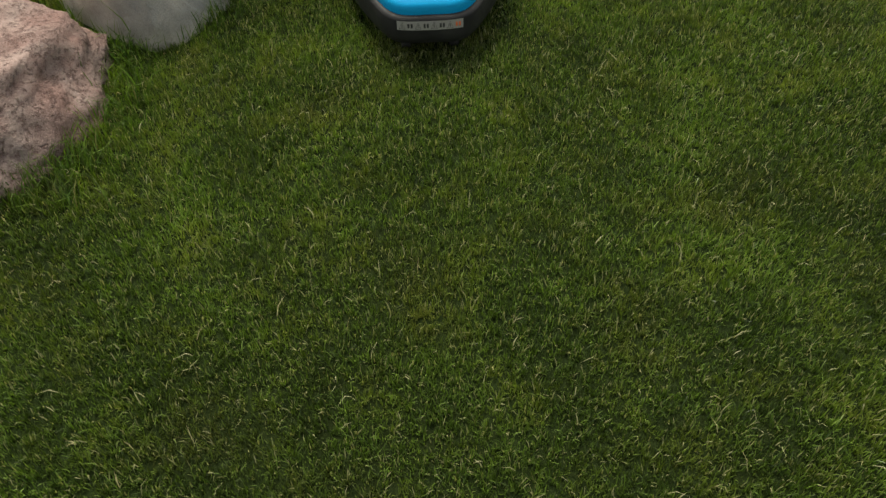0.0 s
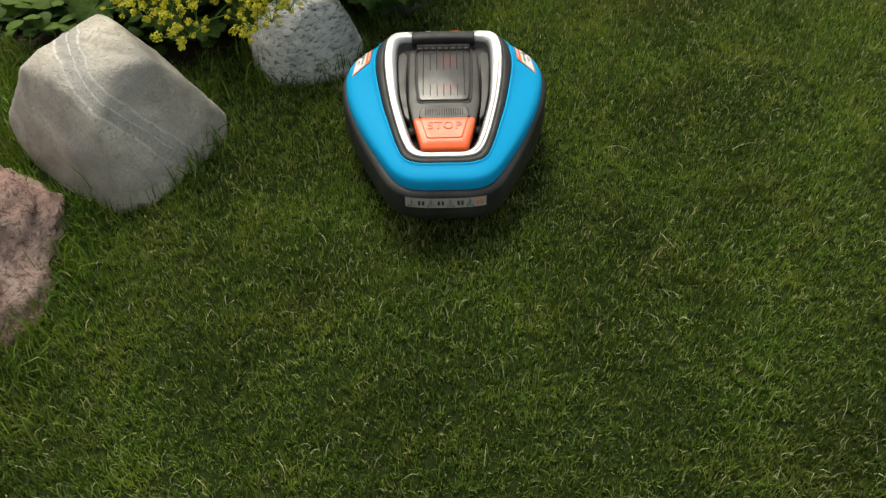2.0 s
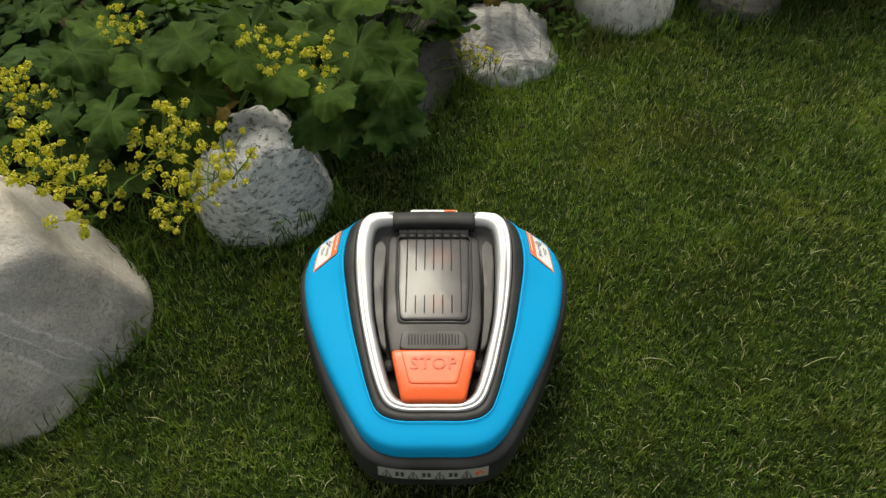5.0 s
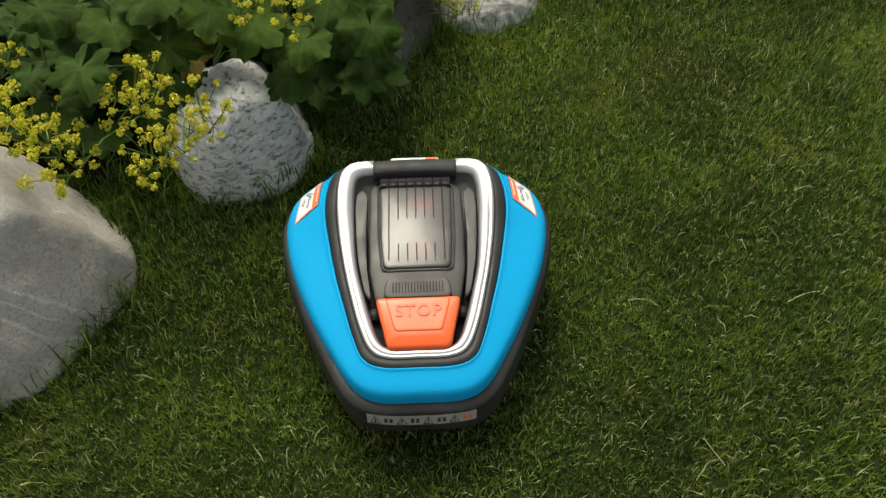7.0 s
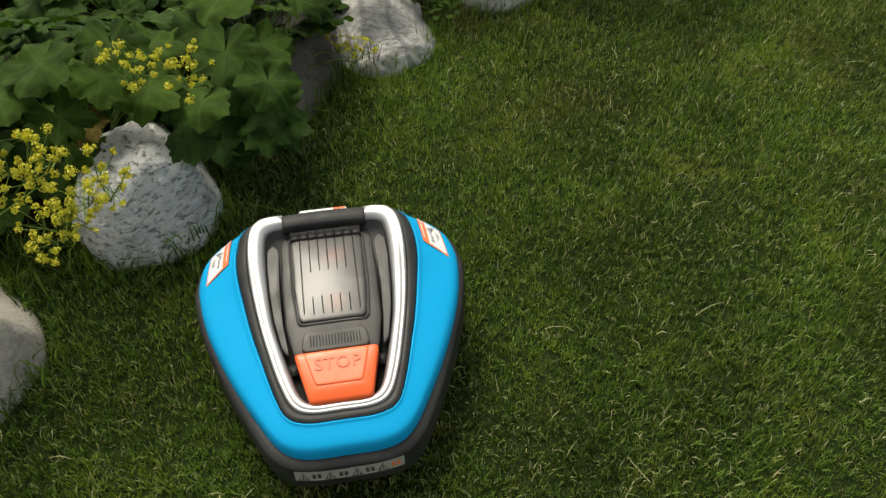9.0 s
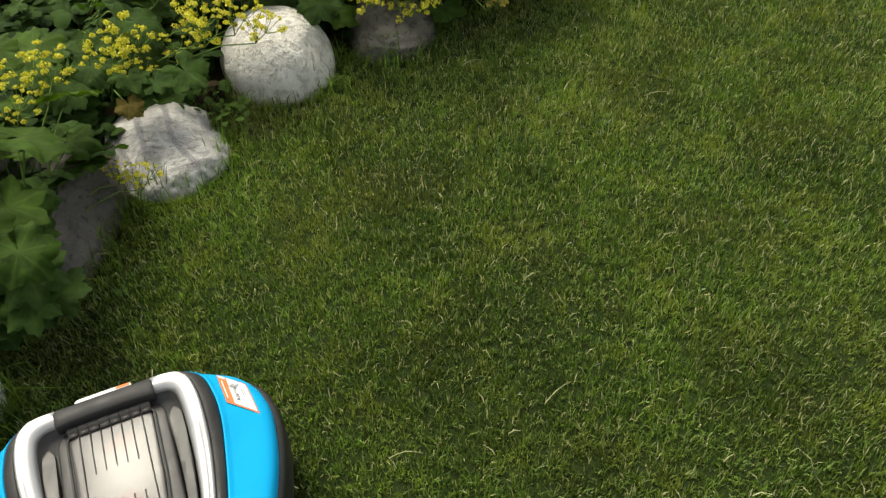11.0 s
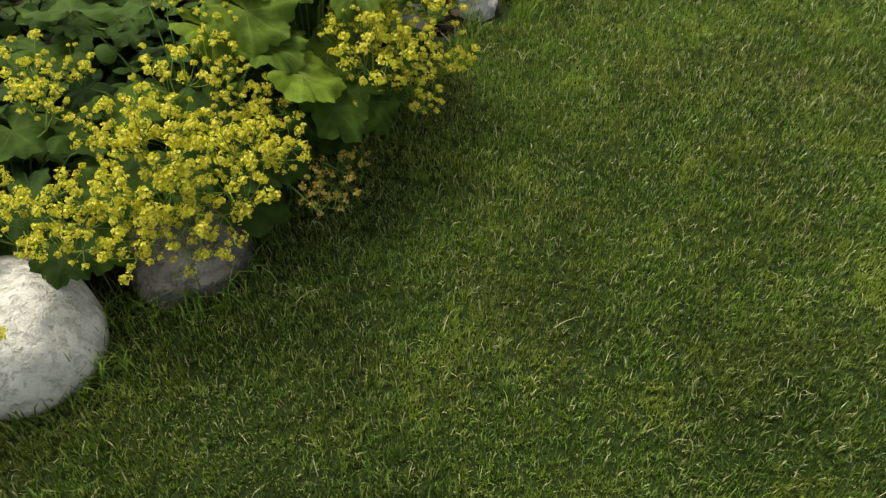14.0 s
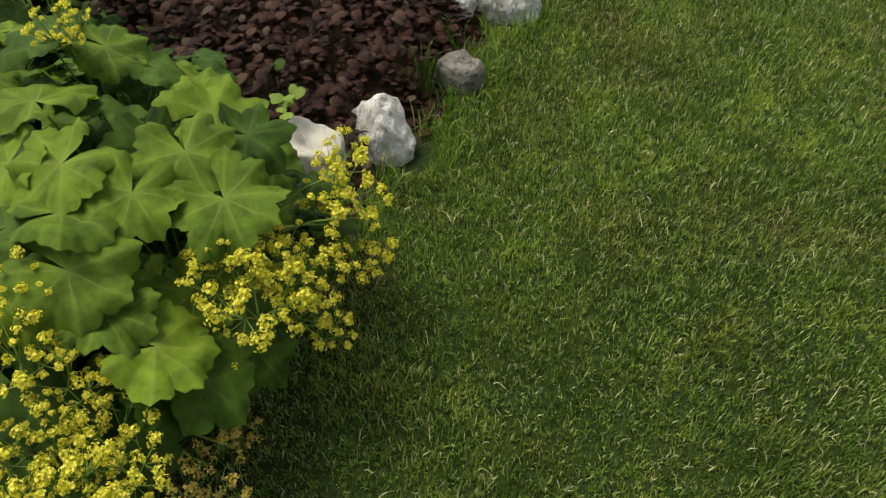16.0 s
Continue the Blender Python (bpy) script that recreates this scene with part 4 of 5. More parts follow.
# leaves that stand out: x, y, z, width
SHOW_WEST = [(-0.64, 2.11, 0.3, 0.106), (-0.63, 2.0, 0.33, 0.098), (-0.53, 1.87, 0.32, 0.108), (-0.53, 2.0, 0.3, 0.099), (-0.47, 2.04, 0.33, 0.117), (-0.45, 1.99, 0.27, 0.1),
             (-0.37, 2.0, 0.33, 0.097), (-0.37, 2.08, 0.33, 0.111), (-0.32, 2.03, 0.28, 0.111), (-0.32, 2.12, 0.3, 0.105), (-0.29, 2.41, 0.3, 0.11), (-0.27, 2.0, 0.2, 0.095),
             (-0.26, 2.53, 0.3, 0.117), (-0.24, 2.06, 0.15, 0.11), (-0.22, 2.26, 0.3, 0.131), (-0.21, 2.13, 0.27, 0.133), (-0.2, 2.52, 0.22, 0.121), (-0.19, 2.6, 0.27, 0.124),
             (-0.15, 2.08, 0.2, 0.118), (-0.12, 2.66, 0.24, 0.118), (-0.16, 2.20, 0.16, 0.109), (-0.12, 2.30, 0.28, 0.135), (-0.06, 2.45, 0.25, 0.108)]
SHOW_MID = [(0.09, 2.985, 0.2, 0.12), (0.07, 2.78, 0.19, 0.12), (0.0, 2.92, 0.17, 0.11), (0.32, 2.93, 0.21, 0.125), (0.034, 2.60, 0.17, 0.085), (0.08, 2.585, 0.155, 0.075), (0.14, 2.66, 0.12, 0.10), (0.2, 3.06, 0.2, 0.12),
            (0.0, 2.74, 0.15, 0.11), (0.03, 2.70, 0.10, 0.08), (0.10, 2.76, 0.08, 0.08), (-0.04, 2.70, 0.15, 0.10), (0.24, 2.92, 0.2, 0.129), (0.31, 3.15, 0.27, 0.128), (0.31, 2.89, 0.22, 0.147),
            (0.42, 3.09, 0.25, 0.141), (0.44, 2.9, 0.17, 0.125), (0.47, 2.80, 0.13, 0.11), (0.48, 3.01, 0.22, 0.118), (0.56, 3.17, 0.25, 0.134), (0.56, 2.97, 0.2, 0.12), (0.58, 2.86, 0.17, 0.127),
            (0.65, 3.2, 0.28, 0.166), (0.73, 2.83, 0.17, 0.109), (0.77, 2.89, 0.2, 0.115), (0.77, 3.16, 0.27, 0.129), (0.78, 2.80, 0.16, 0.117), (0.85, 2.83, 0.12, 0.115)]
SHOW_EAST = [(0.85, 3.05, 0.34, 0.123), (0.88, 2.95, 0.33, 0.151), (0.9, 2.82, 0.2, 0.108), (0.92, 3.03, 0.31, 0.134), (0.92, 2.85, 0.25, 0.146),
             (0.94, 3.08, 0.37, 0.134), (0.95, 2.80, 0.2, 0.129), (0.96, 3.24, 0.36, 0.162), (0.99, 3.0, 0.35, 0.126), (1.0, 2.92, 0.22, 0.119), (1.03, 2.84, 0.15, 0.122),
             (1.03, 3.2, 0.33, 0.127), (1.03, 3.39, 0.36, 0.162), (1.05, 3.09, 0.33, 0.13), (1.08, 2.94, 0.33, 0.157), (1.09, 2.89, 0.15, 0.104), (1.1, 3.35, 0.33, 0.122), (1.14, 2.92, 0.17, 0.098),
             (1.15, 3.1, 0.33, 0.151), (1.15, 3.29, 0.3, 0.114), (1.17, 3.04, 0.32, 0.126), (1.18, 3.21, 0.3, 0.104), (1.25, 3.01, 0.2, 0.112)]
SHOW_LOW = [(-0.17, 2.24, 0.19, 0.12), (-0.19, 2.16, 0.13, 0.101), (-0.2, 2.08, 0.17, 0.111), (-0.14, 2.10, 0.12, 0.105), (-0.2, 2.11, 0.21, 0.11), (-0.16, 2.19, 0.24, 0.113), (-0.28, 2.09, 0.19, 0.108), (-0.26, 2.22, 0.26, 0.112),
            (-0.18, 2.17, 0.18, 0.106), (-0.31, 2.25, 0.22, 0.098), (-0.22, 2.06, 0.13, 0.09), (-0.16, 2.05, 0.17, 0.099), (-0.17, 2.1, 0.18, 0.101), (-0.24, 2.02, 0.26, 0.102), (-0.14, 2.07, 0.25, 0.105), (-0.22, 2.23, 0.2, 0.106),
            (0.82, 2.98, 0.3, 0.134), (0.89, 2.91, 0.28, 0.128), (0.91, 3.02, 0.35, 0.137), (1.08, 3.04, 0.34, 0.135), (0.89, 3.15, 0.35, 0.138), (0.94, 2.84, 0.2, 0.106), (1.03, 2.88, 0.18, 0.115)]
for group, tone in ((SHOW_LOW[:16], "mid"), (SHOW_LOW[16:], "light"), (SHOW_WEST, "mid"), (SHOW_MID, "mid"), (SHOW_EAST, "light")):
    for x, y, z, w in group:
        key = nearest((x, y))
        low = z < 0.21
        # low leaves drop one tone darker: canopy shade carried by the leaf colour
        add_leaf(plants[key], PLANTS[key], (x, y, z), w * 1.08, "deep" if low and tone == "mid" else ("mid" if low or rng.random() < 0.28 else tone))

# lower leaves that fill the plants, about half in the darker shade-toned green
for key, (x, y, r, h, cnt) in PLANTS.items():
    for i in range(cnt):
        a, q = rng.uniform(0, 2 * math.pi), r * math.sqrt(rng.uniform(0.02, 1.0))
        px, py = x + q * math.cos(a), y + q * math.sin(a)
        if py < border_y(px) - 0.07:
            continue
        top = h * (1 - 0.5 * (q / r) ** 2)
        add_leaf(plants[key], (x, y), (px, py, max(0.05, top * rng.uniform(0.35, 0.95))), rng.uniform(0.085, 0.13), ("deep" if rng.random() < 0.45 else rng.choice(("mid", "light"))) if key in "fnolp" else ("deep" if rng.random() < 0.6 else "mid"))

# flower sprays: x, y, z, width
SPRAY_WEST = [(-0.75, 1.99, 0.27, 0.064), (-0.71, 1.96, 0.28, 0.072), (-0.67, 1.82, 0.27, 0.092), (-0.6, 1.81, 0.27, 0.083), (-0.58, 2.08, 0.33, 0.055), (-0.55, 1.77, 0.24, 0.09), (-0.48, 1.87, 0.28, 0.085),
              (-0.45, 1.86, 0.3, 0.067), (-0.43, 1.77, 0.25, 0.073), (-0.39, 1.79, 0.26, 0.066), (-0.37, 1.83, 0.27, 0.084), (-0.32, 1.99, 0.36, 0.069), (-0.24, 1.96, 0.36, 0.068),
              (-0.14, 2.40, 0.28, 0.059), (-0.10, 2.50, 0.28, 0.09), (0.025, 2.75, 0.16, 0.09), (0.147, 2.74, 0.14, 0.07), (0.05, 2.69, 0.12, 0.06)]
SPRAY_MID = [(0.049, 2.66, 0.22, 0.085), (0.01, 2.62, 0.22, 0.075), (0.21, 2.885, 0.22, 0.055), (0.10, 3.03, 0.23, 0.075), (0.13, 2.87, 0.22, 0.08), (0.20, 2.78, 0.2, 0.085),
             (0.22, 2.70, 0.2, 0.088), (0.26, 3.0, 0.25, 0.08), (0.28, 2.72, 0.2, 0.082), (0.32, 2.67, 0.18, 0.075), (0.33, 3.03, 0.25, 0.083), (0.42, 2.88, 0.25, 0.059), (0.44, 2.78, 0.22, 0.0815),
             (0.48, 2.79, 0.22, 0.088), (0.5, 2.73, 0.22, 0.086), (0.54, 2.97, 0.28, 0.073), (0.54, 2.79, 0.25, 0.088), (0.55, 3.06, 0.28, 0.089), (0.57, 2.69, 0.2, 0.086), (0.57, 2.73, 0.2, 0.081),
             (0.59, 2.9, 0.25, 0.068), (0.6, 3.06, 0.27, 0.064), (0.62, 2.74, 0.26, 0.106), (0.63, 2.82, 0.3, 0.079), (0.64, 2.7, 0.22, 0.098), (0.65, 2.68, 0.16, 0.08), (0.66, 2.76, 0.3, 0.097)]
SPRAY_EAST = [(0.71, 2.69, 0.21, 0.108), (0.71, 2.83, 0.25, 0.0815), (0.72, 2.73, 0.27, 0.108), (0.73, 2.9, 0.3, 0.094), (0.76, 2.84, 0.22, 0.0815), (0.78, 2.73, 0.25, 0.081), (0.78, 3.04, 0.34, 0.045),
              (0.78, 2.79, 0.18, 0.072), (0.81, 2.9, 0.3, 0.076), (0.82, 2.85, 0.26, 0.071), (0.83, 2.8, 0.22, 0.078), (0.83, 2.74, 0.22, 0.07), (0.84, 2.95, 0.33, 0.065), (0.98, 2.82, 0.17, 0.044),
              (1.03, 2.88, 0.27, 0.079), (1.04, 2.92, 0.28, 0.065), (1.04, 3.34, 0.4, 0.065), (1.05, 2.83, 0.26, 0.103), (1.06, 3.31, 0.4, 0.048)]
SPRAY_EDGE = [(1.1, 2.88, 0.28, 0.08), (1.1, 2.82, 0.22, 0.066), (1.11, 2.92, 0.29, 0.052), (1.11, 2.85, 0.25, 0.074), (1.24, 2.9, 0.28, 0.09), (1.25, 2.93, 0.31, 0.061),
              (1.1, 2.86, 0.15, 0.08), (1.17, 2.93, 0.17, 0.09), (1.26, 2.97, 0.2, 0.09), (1.25, 2.90, 0.14, 0.08), (1.15, 2.83, 0.13, 0.08)]
for x, y, z, w in SPRAY_WEST + SPRAY_MID + SPRAY_EAST + SPRAY_EDGE:
    key = nearest((x, y))
    add_spray(plants[key], PLANTS[key], (x, y, z), w)
for x, y, z, w in ((0.88, 2.72, 0.11, 0.076), (0.91, 2.76, 0.1, 0.072), (0.96, 2.77, 0.1, 0.05), (0.01, 2.44, 0.05, 0.055), (-0.03, 2.46, 0.06, 0.05)):
    key = nearest((x, y))
    add_spray(plants[key], PLANTS[key], (x, y, z), w, x > 0.5)

# leaves that shade the top of the flecked boulder
for x, y, z, w in ((-0.47, 2.105, 0.23, 0.105), (-0.405, 2.13, 0.25, 0.115), (-0.34, 2.12, 0.24, 0.110)):
    key = nearest((x, y))
    add_leaf(plants[key], PLANTS[key], (x, y, z), w, "mid", 18, -90)
# withering leaves over the stones
for x, y, z, w in ((0.022, 2.545, 0.14, 0.062), (-0.445, 2.056, 0.20, 0.085)):
    key = nearest((x, y))
    tagged(add_leaf(plants[key], PLANTS[key], (x, y, z), w, "brown", 30), "withering yellow-brown leaf")


# ---- purple ground cover ----
def scatter_leaves(pts, length, g, tilt, droop=0.25, wide=0.34):
    """Spoon-shaped little leaves, seven corners each, in arrays."""
    m = len(pts)
    az, el = g.uniform(0, 6.283, m), np.radians(g.uniform(*tilt, m))
    L = g.uniform(*length, m)
    d = np.stack((np.cos(az) * np.cos(el), np.sin(az) * np.cos(el), np.sin(el)), 1)
    s = np.stack((-np.sin(az), np.cos(az), g.uniform(-0.35, 0.35, m)), 1)
    up = np.cross(d, s)
    up *= np.sign(up[:, 2:3])
    out = []
    for f, w, z in ((0, 0.06, 0), (0.16, wide * 0.62, 0.05), (0.42, wide * 1.0, 0.08), (0.70, wide * 1.0, 0.03), (0.92, wide * 0.72, -droop * 0.6), (1.0, 0.30 * wide, -droop)):
        c = pts + d * (L * f)[:, None] + up * (L * z)[:, None]
        out += [c + s * (L * w)[:, None] - up * (L * w * 0.34)[:, None], c, c - s * (L * w)[:, None] - up * (L * w * 0.34)[:, None]]
    V = np.stack(out, 1).reshape(-1, 3)
    fs = []
    for r in range(5):
        for q in range(2):
            fs.append((r * 3 + q, r * 3 + q + 1, r * 3 + q + 4, r * 3 + q + 3))
    F = (np.arange(m)[:, None] * 18 + np.array(fs).ravel()[None, :]).reshape(-1)
    return V, F, np.full(m * 10, 4)


g = np.random.default_rng(21)
pts = g.uniform((1.0, 3.1), (3.0, 5.3), (25000, 2))
x, y = pts[:, 0], pts[:, 1]
ok = (y > border_y(x) + 0.03 * wave(x, y, 8, 0.2)) & (x > 1.24 + 0.04 * wave(x, y, 18, 0.3)) & (bed_of(x, y) > 0.35)
SET_IN = ((1.355, 3.235, 0.085), (1.530, 3.225, 0.07), (1.775, 3.3, 0.055), (2.035, 3.44, 0.08))
for cx, cy, cr in SET_IN:
    ok &= (x - cx) ** 2 + (y - cy) ** 2 > cr ** 2
pts = pts[ok]
edge = np.clip((pts[:, 1] - border_y(pts[:, 0])) / 0.12, 0.15, 1)
z = ground_z(pts[:, 0], pts[:, 1]) + (0.05 + 0.055 * (0.5 + 0.5 * wave(pts[:, 0], pts[:, 1], 9, 0.17))) * edge * g.uniform(0.35, 1.0, len(pts))
V, F, C = scatter_leaves(np.column_stack((pts, z)), (0.016, 0.033), g, (-20, 55), 0.25, 0.37)
carpet = tagged(new("bugle_carpet", soup("bugle_carpet", V, F, C, PURPLE, True)), "dense carpet of small dark purple-brown leaves over the bed", "ground cover", kind="stuff")


# the carpet's upper leaves along its near edge, one by one
g = np.random.default_rng(22)
SINGLE = []
for i in range(6):
    V, F, C = scatter_leaves(np.zeros((1, 3)), (0.030, 0.031), g, (0, 1), 0.20 + 0.05 * i, 0.36)
    SINGLE.append(soup("leaf", V, F, C, PURPLE_LEAF, True))
made = 0
while made < 290:
    x, y = g.uniform(1.27, 2.05), g.uniform(3.2, 3.85)
    if y < float(border_y(x)) + 0.05 or bed_of(x, y) < 0.5 or min((x - cx) ** 2 + (y - cy) ** 2 - cr ** 2 for cx, cy, cr in SET_IN) < 0.0004:
        continue
    lift = min(1.0, (y - float(border_y(x))) / 0.12)
    z = float(ground_z(np.array(x), np.array(y))) + (0.055 + 0.055 * (0.5 + 0.5 * float(wave(np.array(x), np.array(y), 9, 0.17)))) * lift
    ob = new("leaf", SINGLE[int(g.integers(6))])
    ob.parent = carpet
    ob.matrix_basis = pose(x, y, z, g.uniform(-25, 25), g.uniform(-40, 15), g.uniform(0, 360)) @ Matrix.Scale(g.uniform(0.65, 1.15), 4)
    made += 1


g = np.random.default_rng(23)
pts = g.uniform((-1.7, 1.9), (1.4, 4.7), (21000, 2))
x, y = pts[:, 0], pts[:, 1]
ok = (bed_of(x, y) > 0.4) & (x < 1.26) & (y > border_y(x) + 0.06)
pts = pts[ok]
z = ground_z(pts[:, 0], pts[:, 1]) + g.uniform(0.01, 0.075, len(pts))
V, F, C = scatter_leaves(np.column_stack((pts, z)), (0.026, 0.050), g, (-10, 40), 0.2, 0.42)
tagged(new("undergrowth", soup("undergrowth", V, F, C, UNDER, True)), "dark green low leaves covering the soil of the bed", "ground cover", kind="stuff")


# ---- small weeds ----
def weed(x, y, z, r, count, label, seed, material=WEED, length=(0.018, 0.032)):
    g = np.random.default_rng(seed)
    e = root("weed", x, y, z)
    tagged(e, label, "weed")
    a = g.uniform(0, 6.283, count)
    q = r * np.sqrt(g.uniform(0.05, 1, count))
    for i in range(count):
        bm = bmesh.new()
        pts = np.array([[0.0, 0.0, 0.0]])
        V, F, C = scatter_leaves(pts, length, g, (0, 35), 0.15, 0.42)
        vs = [bm.verts.new(v) for v in V]
        for f in F.reshape(-1, 4):
            bm.faces.new([vs[k0] for k0 in f])
        lf = part("leaf", bm, material, e)
        lf.location = (q[i] * math.cos(a[i]), q[i] * math.sin(a[i]), g.uniform(0.0, 0.025))
    bm = bmesh.new()
    tube(bm, [(0, 0, -0.06), (0.002, 0, -0.02), (0, 0, 0.004)], 0.0022, 0.0015, 5)
    part("stalk", bm, STALK, e)
    return e


weed(1.344, 3.277, 0.135, 0.026, 9, "small bright green seedling among dark leaves", 31)
weed(1.40, 3.41, 0.10, 0.022, 6, "small dull green seedling among dark leaves", 32, LEAF)
weed(-1.00, 2.05, 0.07, 0.10, 30, "low plant with oval green leaves behind the grey boulder", 36, WEED_DARK, (0.034, 0.056))
weed(-0.90, 2.09, 0.07, 0.08, 22, "low plant with oval green leaves behind the grey boulder", 37, WEED_DARK, (0.030, 0.050))
for i, (x, y) in enumerate(((0.14, 2.70), (0.19, 2.66), (0.10, 2.68), (0.17, 2.62), (0.22, 2.60))):
    weed(x, y, 0.012, 0.035, 12, "low green weed between the pale stones", 40 + i, LEAF, (0.012, 0.022))


# ---- grass ----
STONES = ((-1.03, 1.27, 0.26, 0.26), (-0.745, 1.73, 0.18, 0.19), (-0.405, 2.06, 0.125, 0.13), (-0.2, 2.42, 0.12, 0.16), (0.055, 2.575, 0.095, 0.115),
          (0.355, 2.79, 0.115, 0.125), (0.65, 2.84, 0.10, 0.11), (1.535, 3.19, 0.06, 0.08), (1.775, 3.3, 0.05, 0.06), (2.035, 3.44, 0.07, 0.08))


def on_stone(x, y):
    hit = np.zeros(len(x), bool)
    for cx, cy, rx, ry in STONES:
        hit |= ((x - cx) / rx) ** 2 + ((y - cy) / ry) ** 2 < 1
    return hit


def near_stone(x, y, extra):
    best = np.full(len(x), 9.0)
    for cx, cy, rx, ry in STONES:
        best = np.minimum(best, np.hypot(x - cx, y - cy) - (rx + ry) / 2)
    return np.clip(1 - best / extra, 0, 1)


def blades(x, y, height, width, lean, g, clump=0.6, flow=None):
    """Curved grass blades: two quads' worth of strip and a tip."""
    m = len(x)
    if flow is None:
        flow = wave(x, y, 14, 0.22) * 3.0 + wave(x, y, 15, 0.07) * 1.4
    az = np.where(g.uniform(0, 1, m) < clump, flow + g.normal(0, 0.6, m), g.uniform(0, 6.283, m))
    face = az + math.pi / 2 + g.normal(0, 0.5, m)
    d = np.stack((np.cos(az), np.sin(az), np.zeros(m)), 1)
    s = np.stack((np.cos(face), np.sin(face), np.zeros(m)), 1)
    base = np.stack((x, y, ground_z(x, y) - 0.002), 1)
    h, w, b = height[:, None], width[:, None], lean[:, None]
    up = np.array([[0, 0, 1.0]])
    p1 = base + d * h * b * 0.30 + up * h * 0.55
    p2 = base + d * h * b * 1.0 + up * h * (1.0 - 0.35 * b * b).clip(0.3)
    V = np.stack((base - s * w * 0.5, base + s * w * 0.5, p1 + s * w * 0.45, p1 - s * w * 0.45, p2), 1).reshape(-1, 3)
    o = (np.arange(m) * 5)[:, None]
    F = (o + np.array([0, 1, 2, 3, 3, 2, 4])[None, :]).reshape(-1)
    return V, F, np.tile(np.array([4, 3]), m)


def in_sight(x, y, margin):
    """The stretch of lawn along the camera's way."""
    lo = np.interp(y, (0.2, 1.4, 2.3, 3.0, 3.6), (-0.75, -1.35, -1.4, -0.2, 1.2)) - margin
    hi = np.interp(y, (0.2, 1.3, 1.9, 2.5, 2.9, 3.6), (0.65, 0.95, 1.55, 2.45, 2.85, 2.3)) + margin
    return (x > lo) & (x < hi) & (y > 0.36 - margin) & (y < 3.6 + margin)


g = np.random.default_rng(77)
area = (4.6, 3.7)
PER = 19
step = math.sqrt(PER / DENSITY)
gx, gy = np.meshgrid(np.arange(-1.5, -1.5 + area[0], step), np.arange(0.2, 0.2 + area[1], step))
cand = np.stack((gx.ravel(), gy.ravel()), 1)
cand = cand + g.uniform(-0.55, 0.55, cand.shape) * step
x, y = cand[:, 0], cand[:, 1]
ok = in_sight(x, y, 0.08) & (bed_of(x, y) < 0.5 + 0.25 * wave(x, y, 16, 0.1)) & ~on_stone(x, y)
x, y = x[ok], y[ok]
tall = np.repeat(g.uniform(0.75, 1.2, len(x)) * (1 + 0.14 * wave(x, y, 17, 0.3)), PER)
m = len(x) * PER
dx, dy = g.normal(0, 0.0050, m), g.normal(0, 0.0050, m)
x, y = np.repeat(x, PER) + dx, np.repeat(y, PER) + dy
V, F, C = blades(x, y, g.uniform(0.009, 0.022, m) * tall, g.uniform(0.0010, 0.0022, m), np.clip(g.normal(0.36, 0.26, m), 0.03, 1.1), g, 0.6, np.arctan2(dy, dx))
tagged(new("lawn_grass", soup("lawn_grass", V, F, C, GRASS)), "dense short mown lawn grass in mixed greens", "grass", kind="stuff")

# thinner turf beyond the near lawn
cand = g.uniform((-4.4, -2.6), (6.2, 6.6), (230000, 2))
x, y = cand[:, 0], cand[:, 1]
away = np.hypot((x - 0.7) / 1.15, y - 1.9) + 0.35 * wave(x, y, 66, 1.2)
ok = ~in_sight(x, y, 0.06) & (g.uniform(0, 1, len(x)) < np.clip((4.4 - away) / 2.4, 0, 1)) & (bed_of(x, y) < 0.5) & ~on_stone(x, y)
x, y = x[ok], y[ok]
m = len(x)
V, F, C = blades(x, y, g.uniform(0.022, 0.042, m), g.uniform(0.0036, 0.0062, m), np.clip(g.normal(0.6, 0.3, m), 0.05, 1.3), g)
tagged(new("outer_grass", soup("outer_grass", V, F, C, GRASS)), "short lawn grass farther out", "grass", kind="stuff")

# unmown fringe round the stones
cand = g.uniform((-1.45, 0.8), (2.7, 4.0), (420000, 2))
x, y = cand[:, 0], cand[:, 1]
close = near_stone(x, y, 0.085)
gap = border_y(x) - y
strip_w = np.clip(1 - np.abs(gap - 0.02) / 0.07, 0, 1)
west = np.clip((border_y(x) - 0.0 - y) / 0.1, 0, 1) * np.clip((-0.62 - x) / 0.12, 0, 1) * (y > 1.0)
want = np.maximum.reduce((close * 0.9, strip_w * 0.6, west * 0.7))
ok = (g.uniform(0, 1, len(x)) < want * 0.62) & ~on_stone(x, y) & (bed_of(x, y) < 0.7) & in_sight(x, y, 0.1)
x, y, want = x[ok], y[ok], want[ok]
m = len(x)
V, F, C = blades(x, y, g.uniform(0.032, 0.066, m) * (0.7 + 0.5 * want) * np.where(g.uniform(0, 1, m) < 0.05, 1.7, 1.0), g.uniform(0.0016, 0.0032, m), np.clip(g.normal(0.5, 0.3, m), 0.05, 1.2), g, 0.4)
tagged(new("fringe_grass", soup("fringe_grass", V, F, C, GRASS_LONG)), "longer unmown grass round the stones", "grass", kind="stuff")

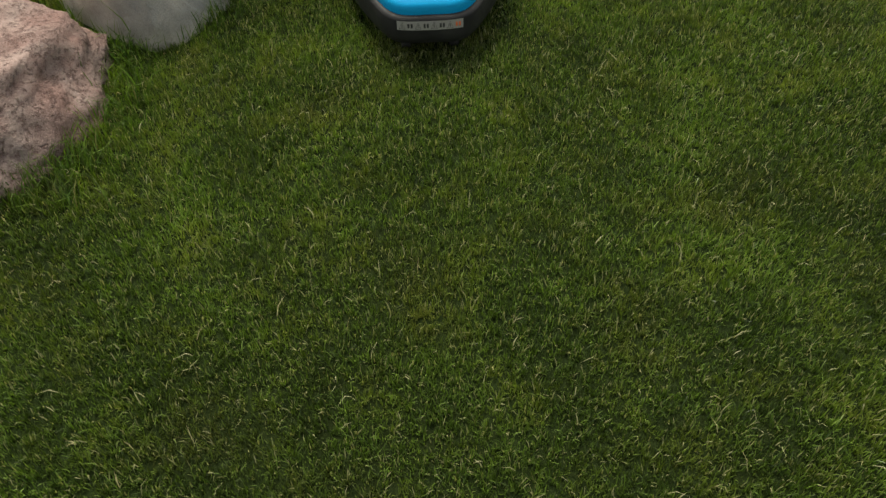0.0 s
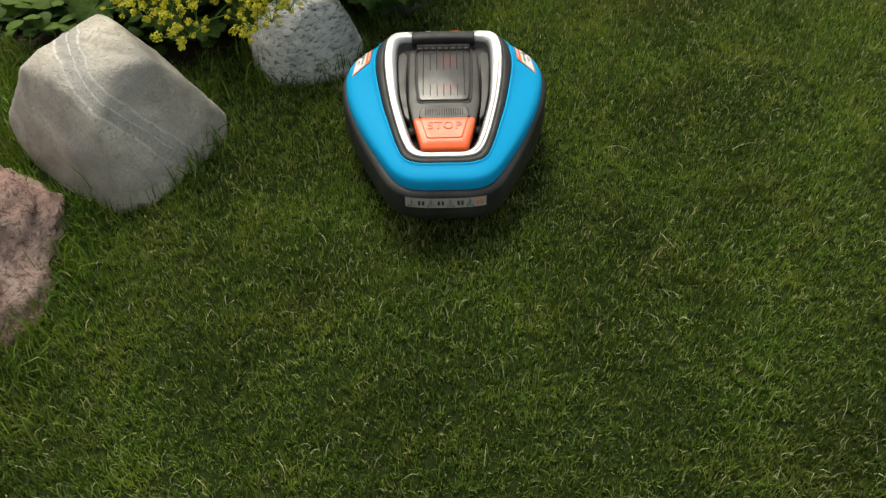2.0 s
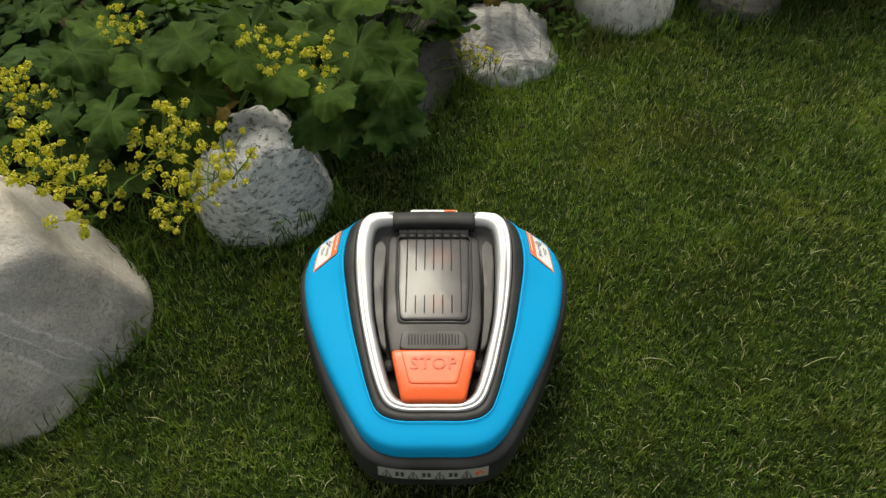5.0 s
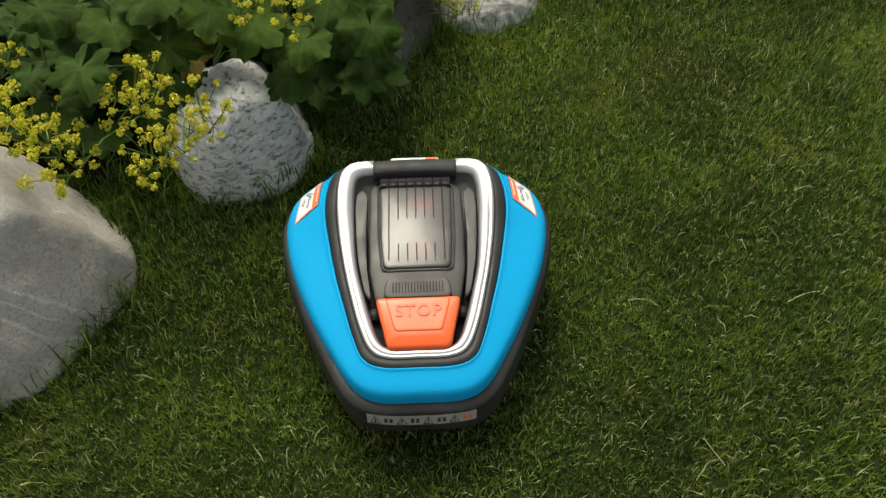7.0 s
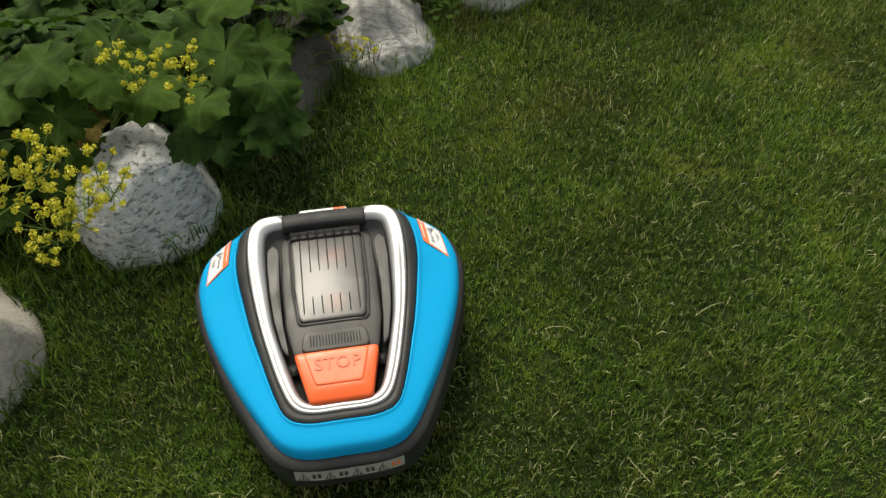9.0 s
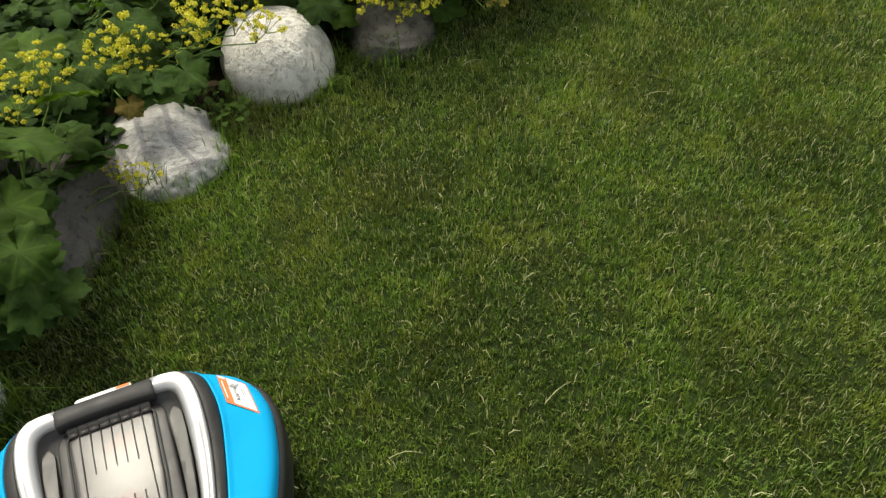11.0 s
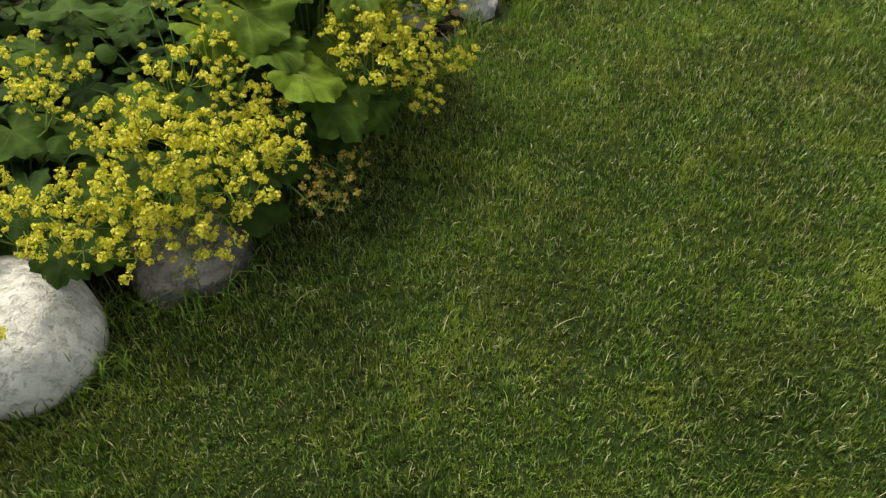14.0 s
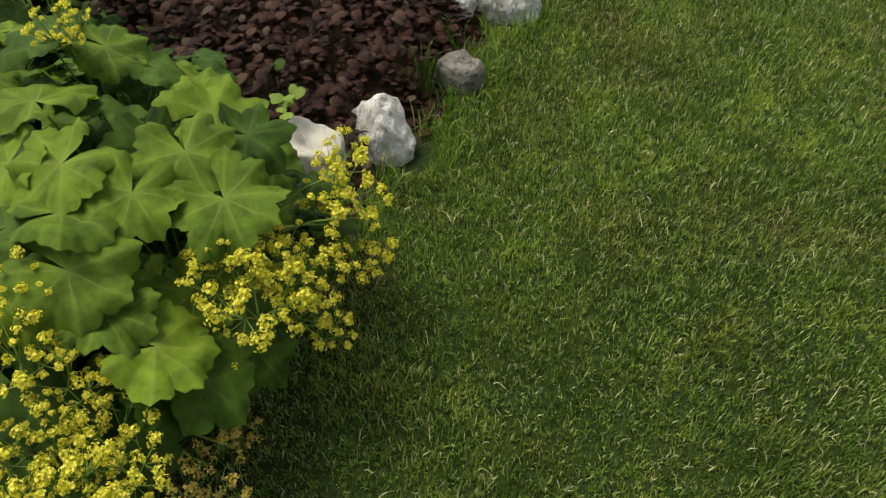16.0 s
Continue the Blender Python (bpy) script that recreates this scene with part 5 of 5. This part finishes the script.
# dry stalks lying in the lawn
n_straw = 900
x, y = g.uniform(-0.9, 2.7, n_straw * 3), g.uniform(0.4, 3.4, n_straw * 3)
ok = in_sight(x, y, 0.0) & (bed_of(x, y) < 0.2) & ~on_stone(x, y)
x, y = x[ok][:n_straw], y[ok][:n_straw]
m = len(x)
V, F, C = blades(x, y, g.uniform(0.010, 0.030, m), g.uniform(0.0006, 0.0015, m), g.uniform(0.7, 1.4, m), g, 0.2)
V = V + np.array([0, 0, 0.012])
tagged(new("dry_stalks", soup("dry_stalks", V, F, C, STRAW)), "scattered pale dry grass stalks on the lawn", "grass", kind="stuff")


def straw(x, y, length, turn, bow):
    """A long pale stalk lying on the grass."""
    bm = bmesh.new()
    tube(bm, [(-length / 2, 0, -0.003), (-length / 4, bow * 0.3, 0.001), (0, bow * 0.4, 0.002), (length / 4, bow * 0.2, 0.001), (length / 2, -bow * 0.3, -0.003)], 0.0007, 0.0004, 5)
    ob = part("straw", bm, STRAW, None)
    ob.matrix_world = pose(x, y, 0.002, 0, 0, turn)
    tagged(ob, "pale dry grass stalk lying on the lawn", "straw", "loose straws")


for s in ((0.555, 1.715, 0.060, 22, 0.004), (0.30, 1.70, 0.05, -10, 0.008), (-0.26, 0.98, 0.035, -55, 0.006), (0.95, 2.45, 0.05, 35, 0.006), (1.11, 2.34, 0.055, -8, 0.001), (0.81, 2.43, 0.02, 60, 0.002),
          (0.36, 1.45, 0.045, 120, 0.006), (0.62, 1.95, 0.04, 15, 0.003), (0.78, 2.62, 0.05, 5, 0.005), (1.75, 2.75, 0.035, 50, 0.003)):
    straw(*s)


def grass_tuft(x, y, count, height, spread, seed, label):
    """A standing tuft of long thin grass."""
    g = np.random.default_rng(seed)
    e = root("grass_tuft", x, y)
    tagged(e, label, "grass")
    for i in range(count):
        a, h = g.uniform(0, 6.283), g.uniform(0.6, 1.0) * height
        lean = g.uniform(0.1, 0.6) * h
        r = g.uniform(0, spread)
        b = Vector((r * math.cos(a), r * math.sin(a), -0.02))
        d = Vector((math.cos(a), math.sin(a), 0))
        bm = bmesh.new()
        tube(bm, [b, b + d * lean * 0.15 + Vector((0, 0, h * 0.4)), b + d * lean * 0.5 + Vector((0, 0, h * 0.8)), b + d * lean + Vector((0, 0, h * (0.95 - 0.3 * lean / h)))], 0.0012, 0.0003, 3)
        part("blade", bm, GRASS_LONG, e)


grass_tuft(1.68, 3.30, 26, 0.15, 0.025, 51, "tuft of long thin grass at the edge of the dark leaves")
grass_tuft(1.83, 3.36, 16, 0.11, 0.02, 52, "tuft of long thin grass at the edge of the dark leaves")
grass_tuft(0.20, 2.68, 12, 0.12, 0.015, 53, "few long grass blades in front of the white boulder")
grass_tuft(0.03, 2.45, 10, 0.10, 0.02, 54, "few long grass blades in front of the marbled stone")
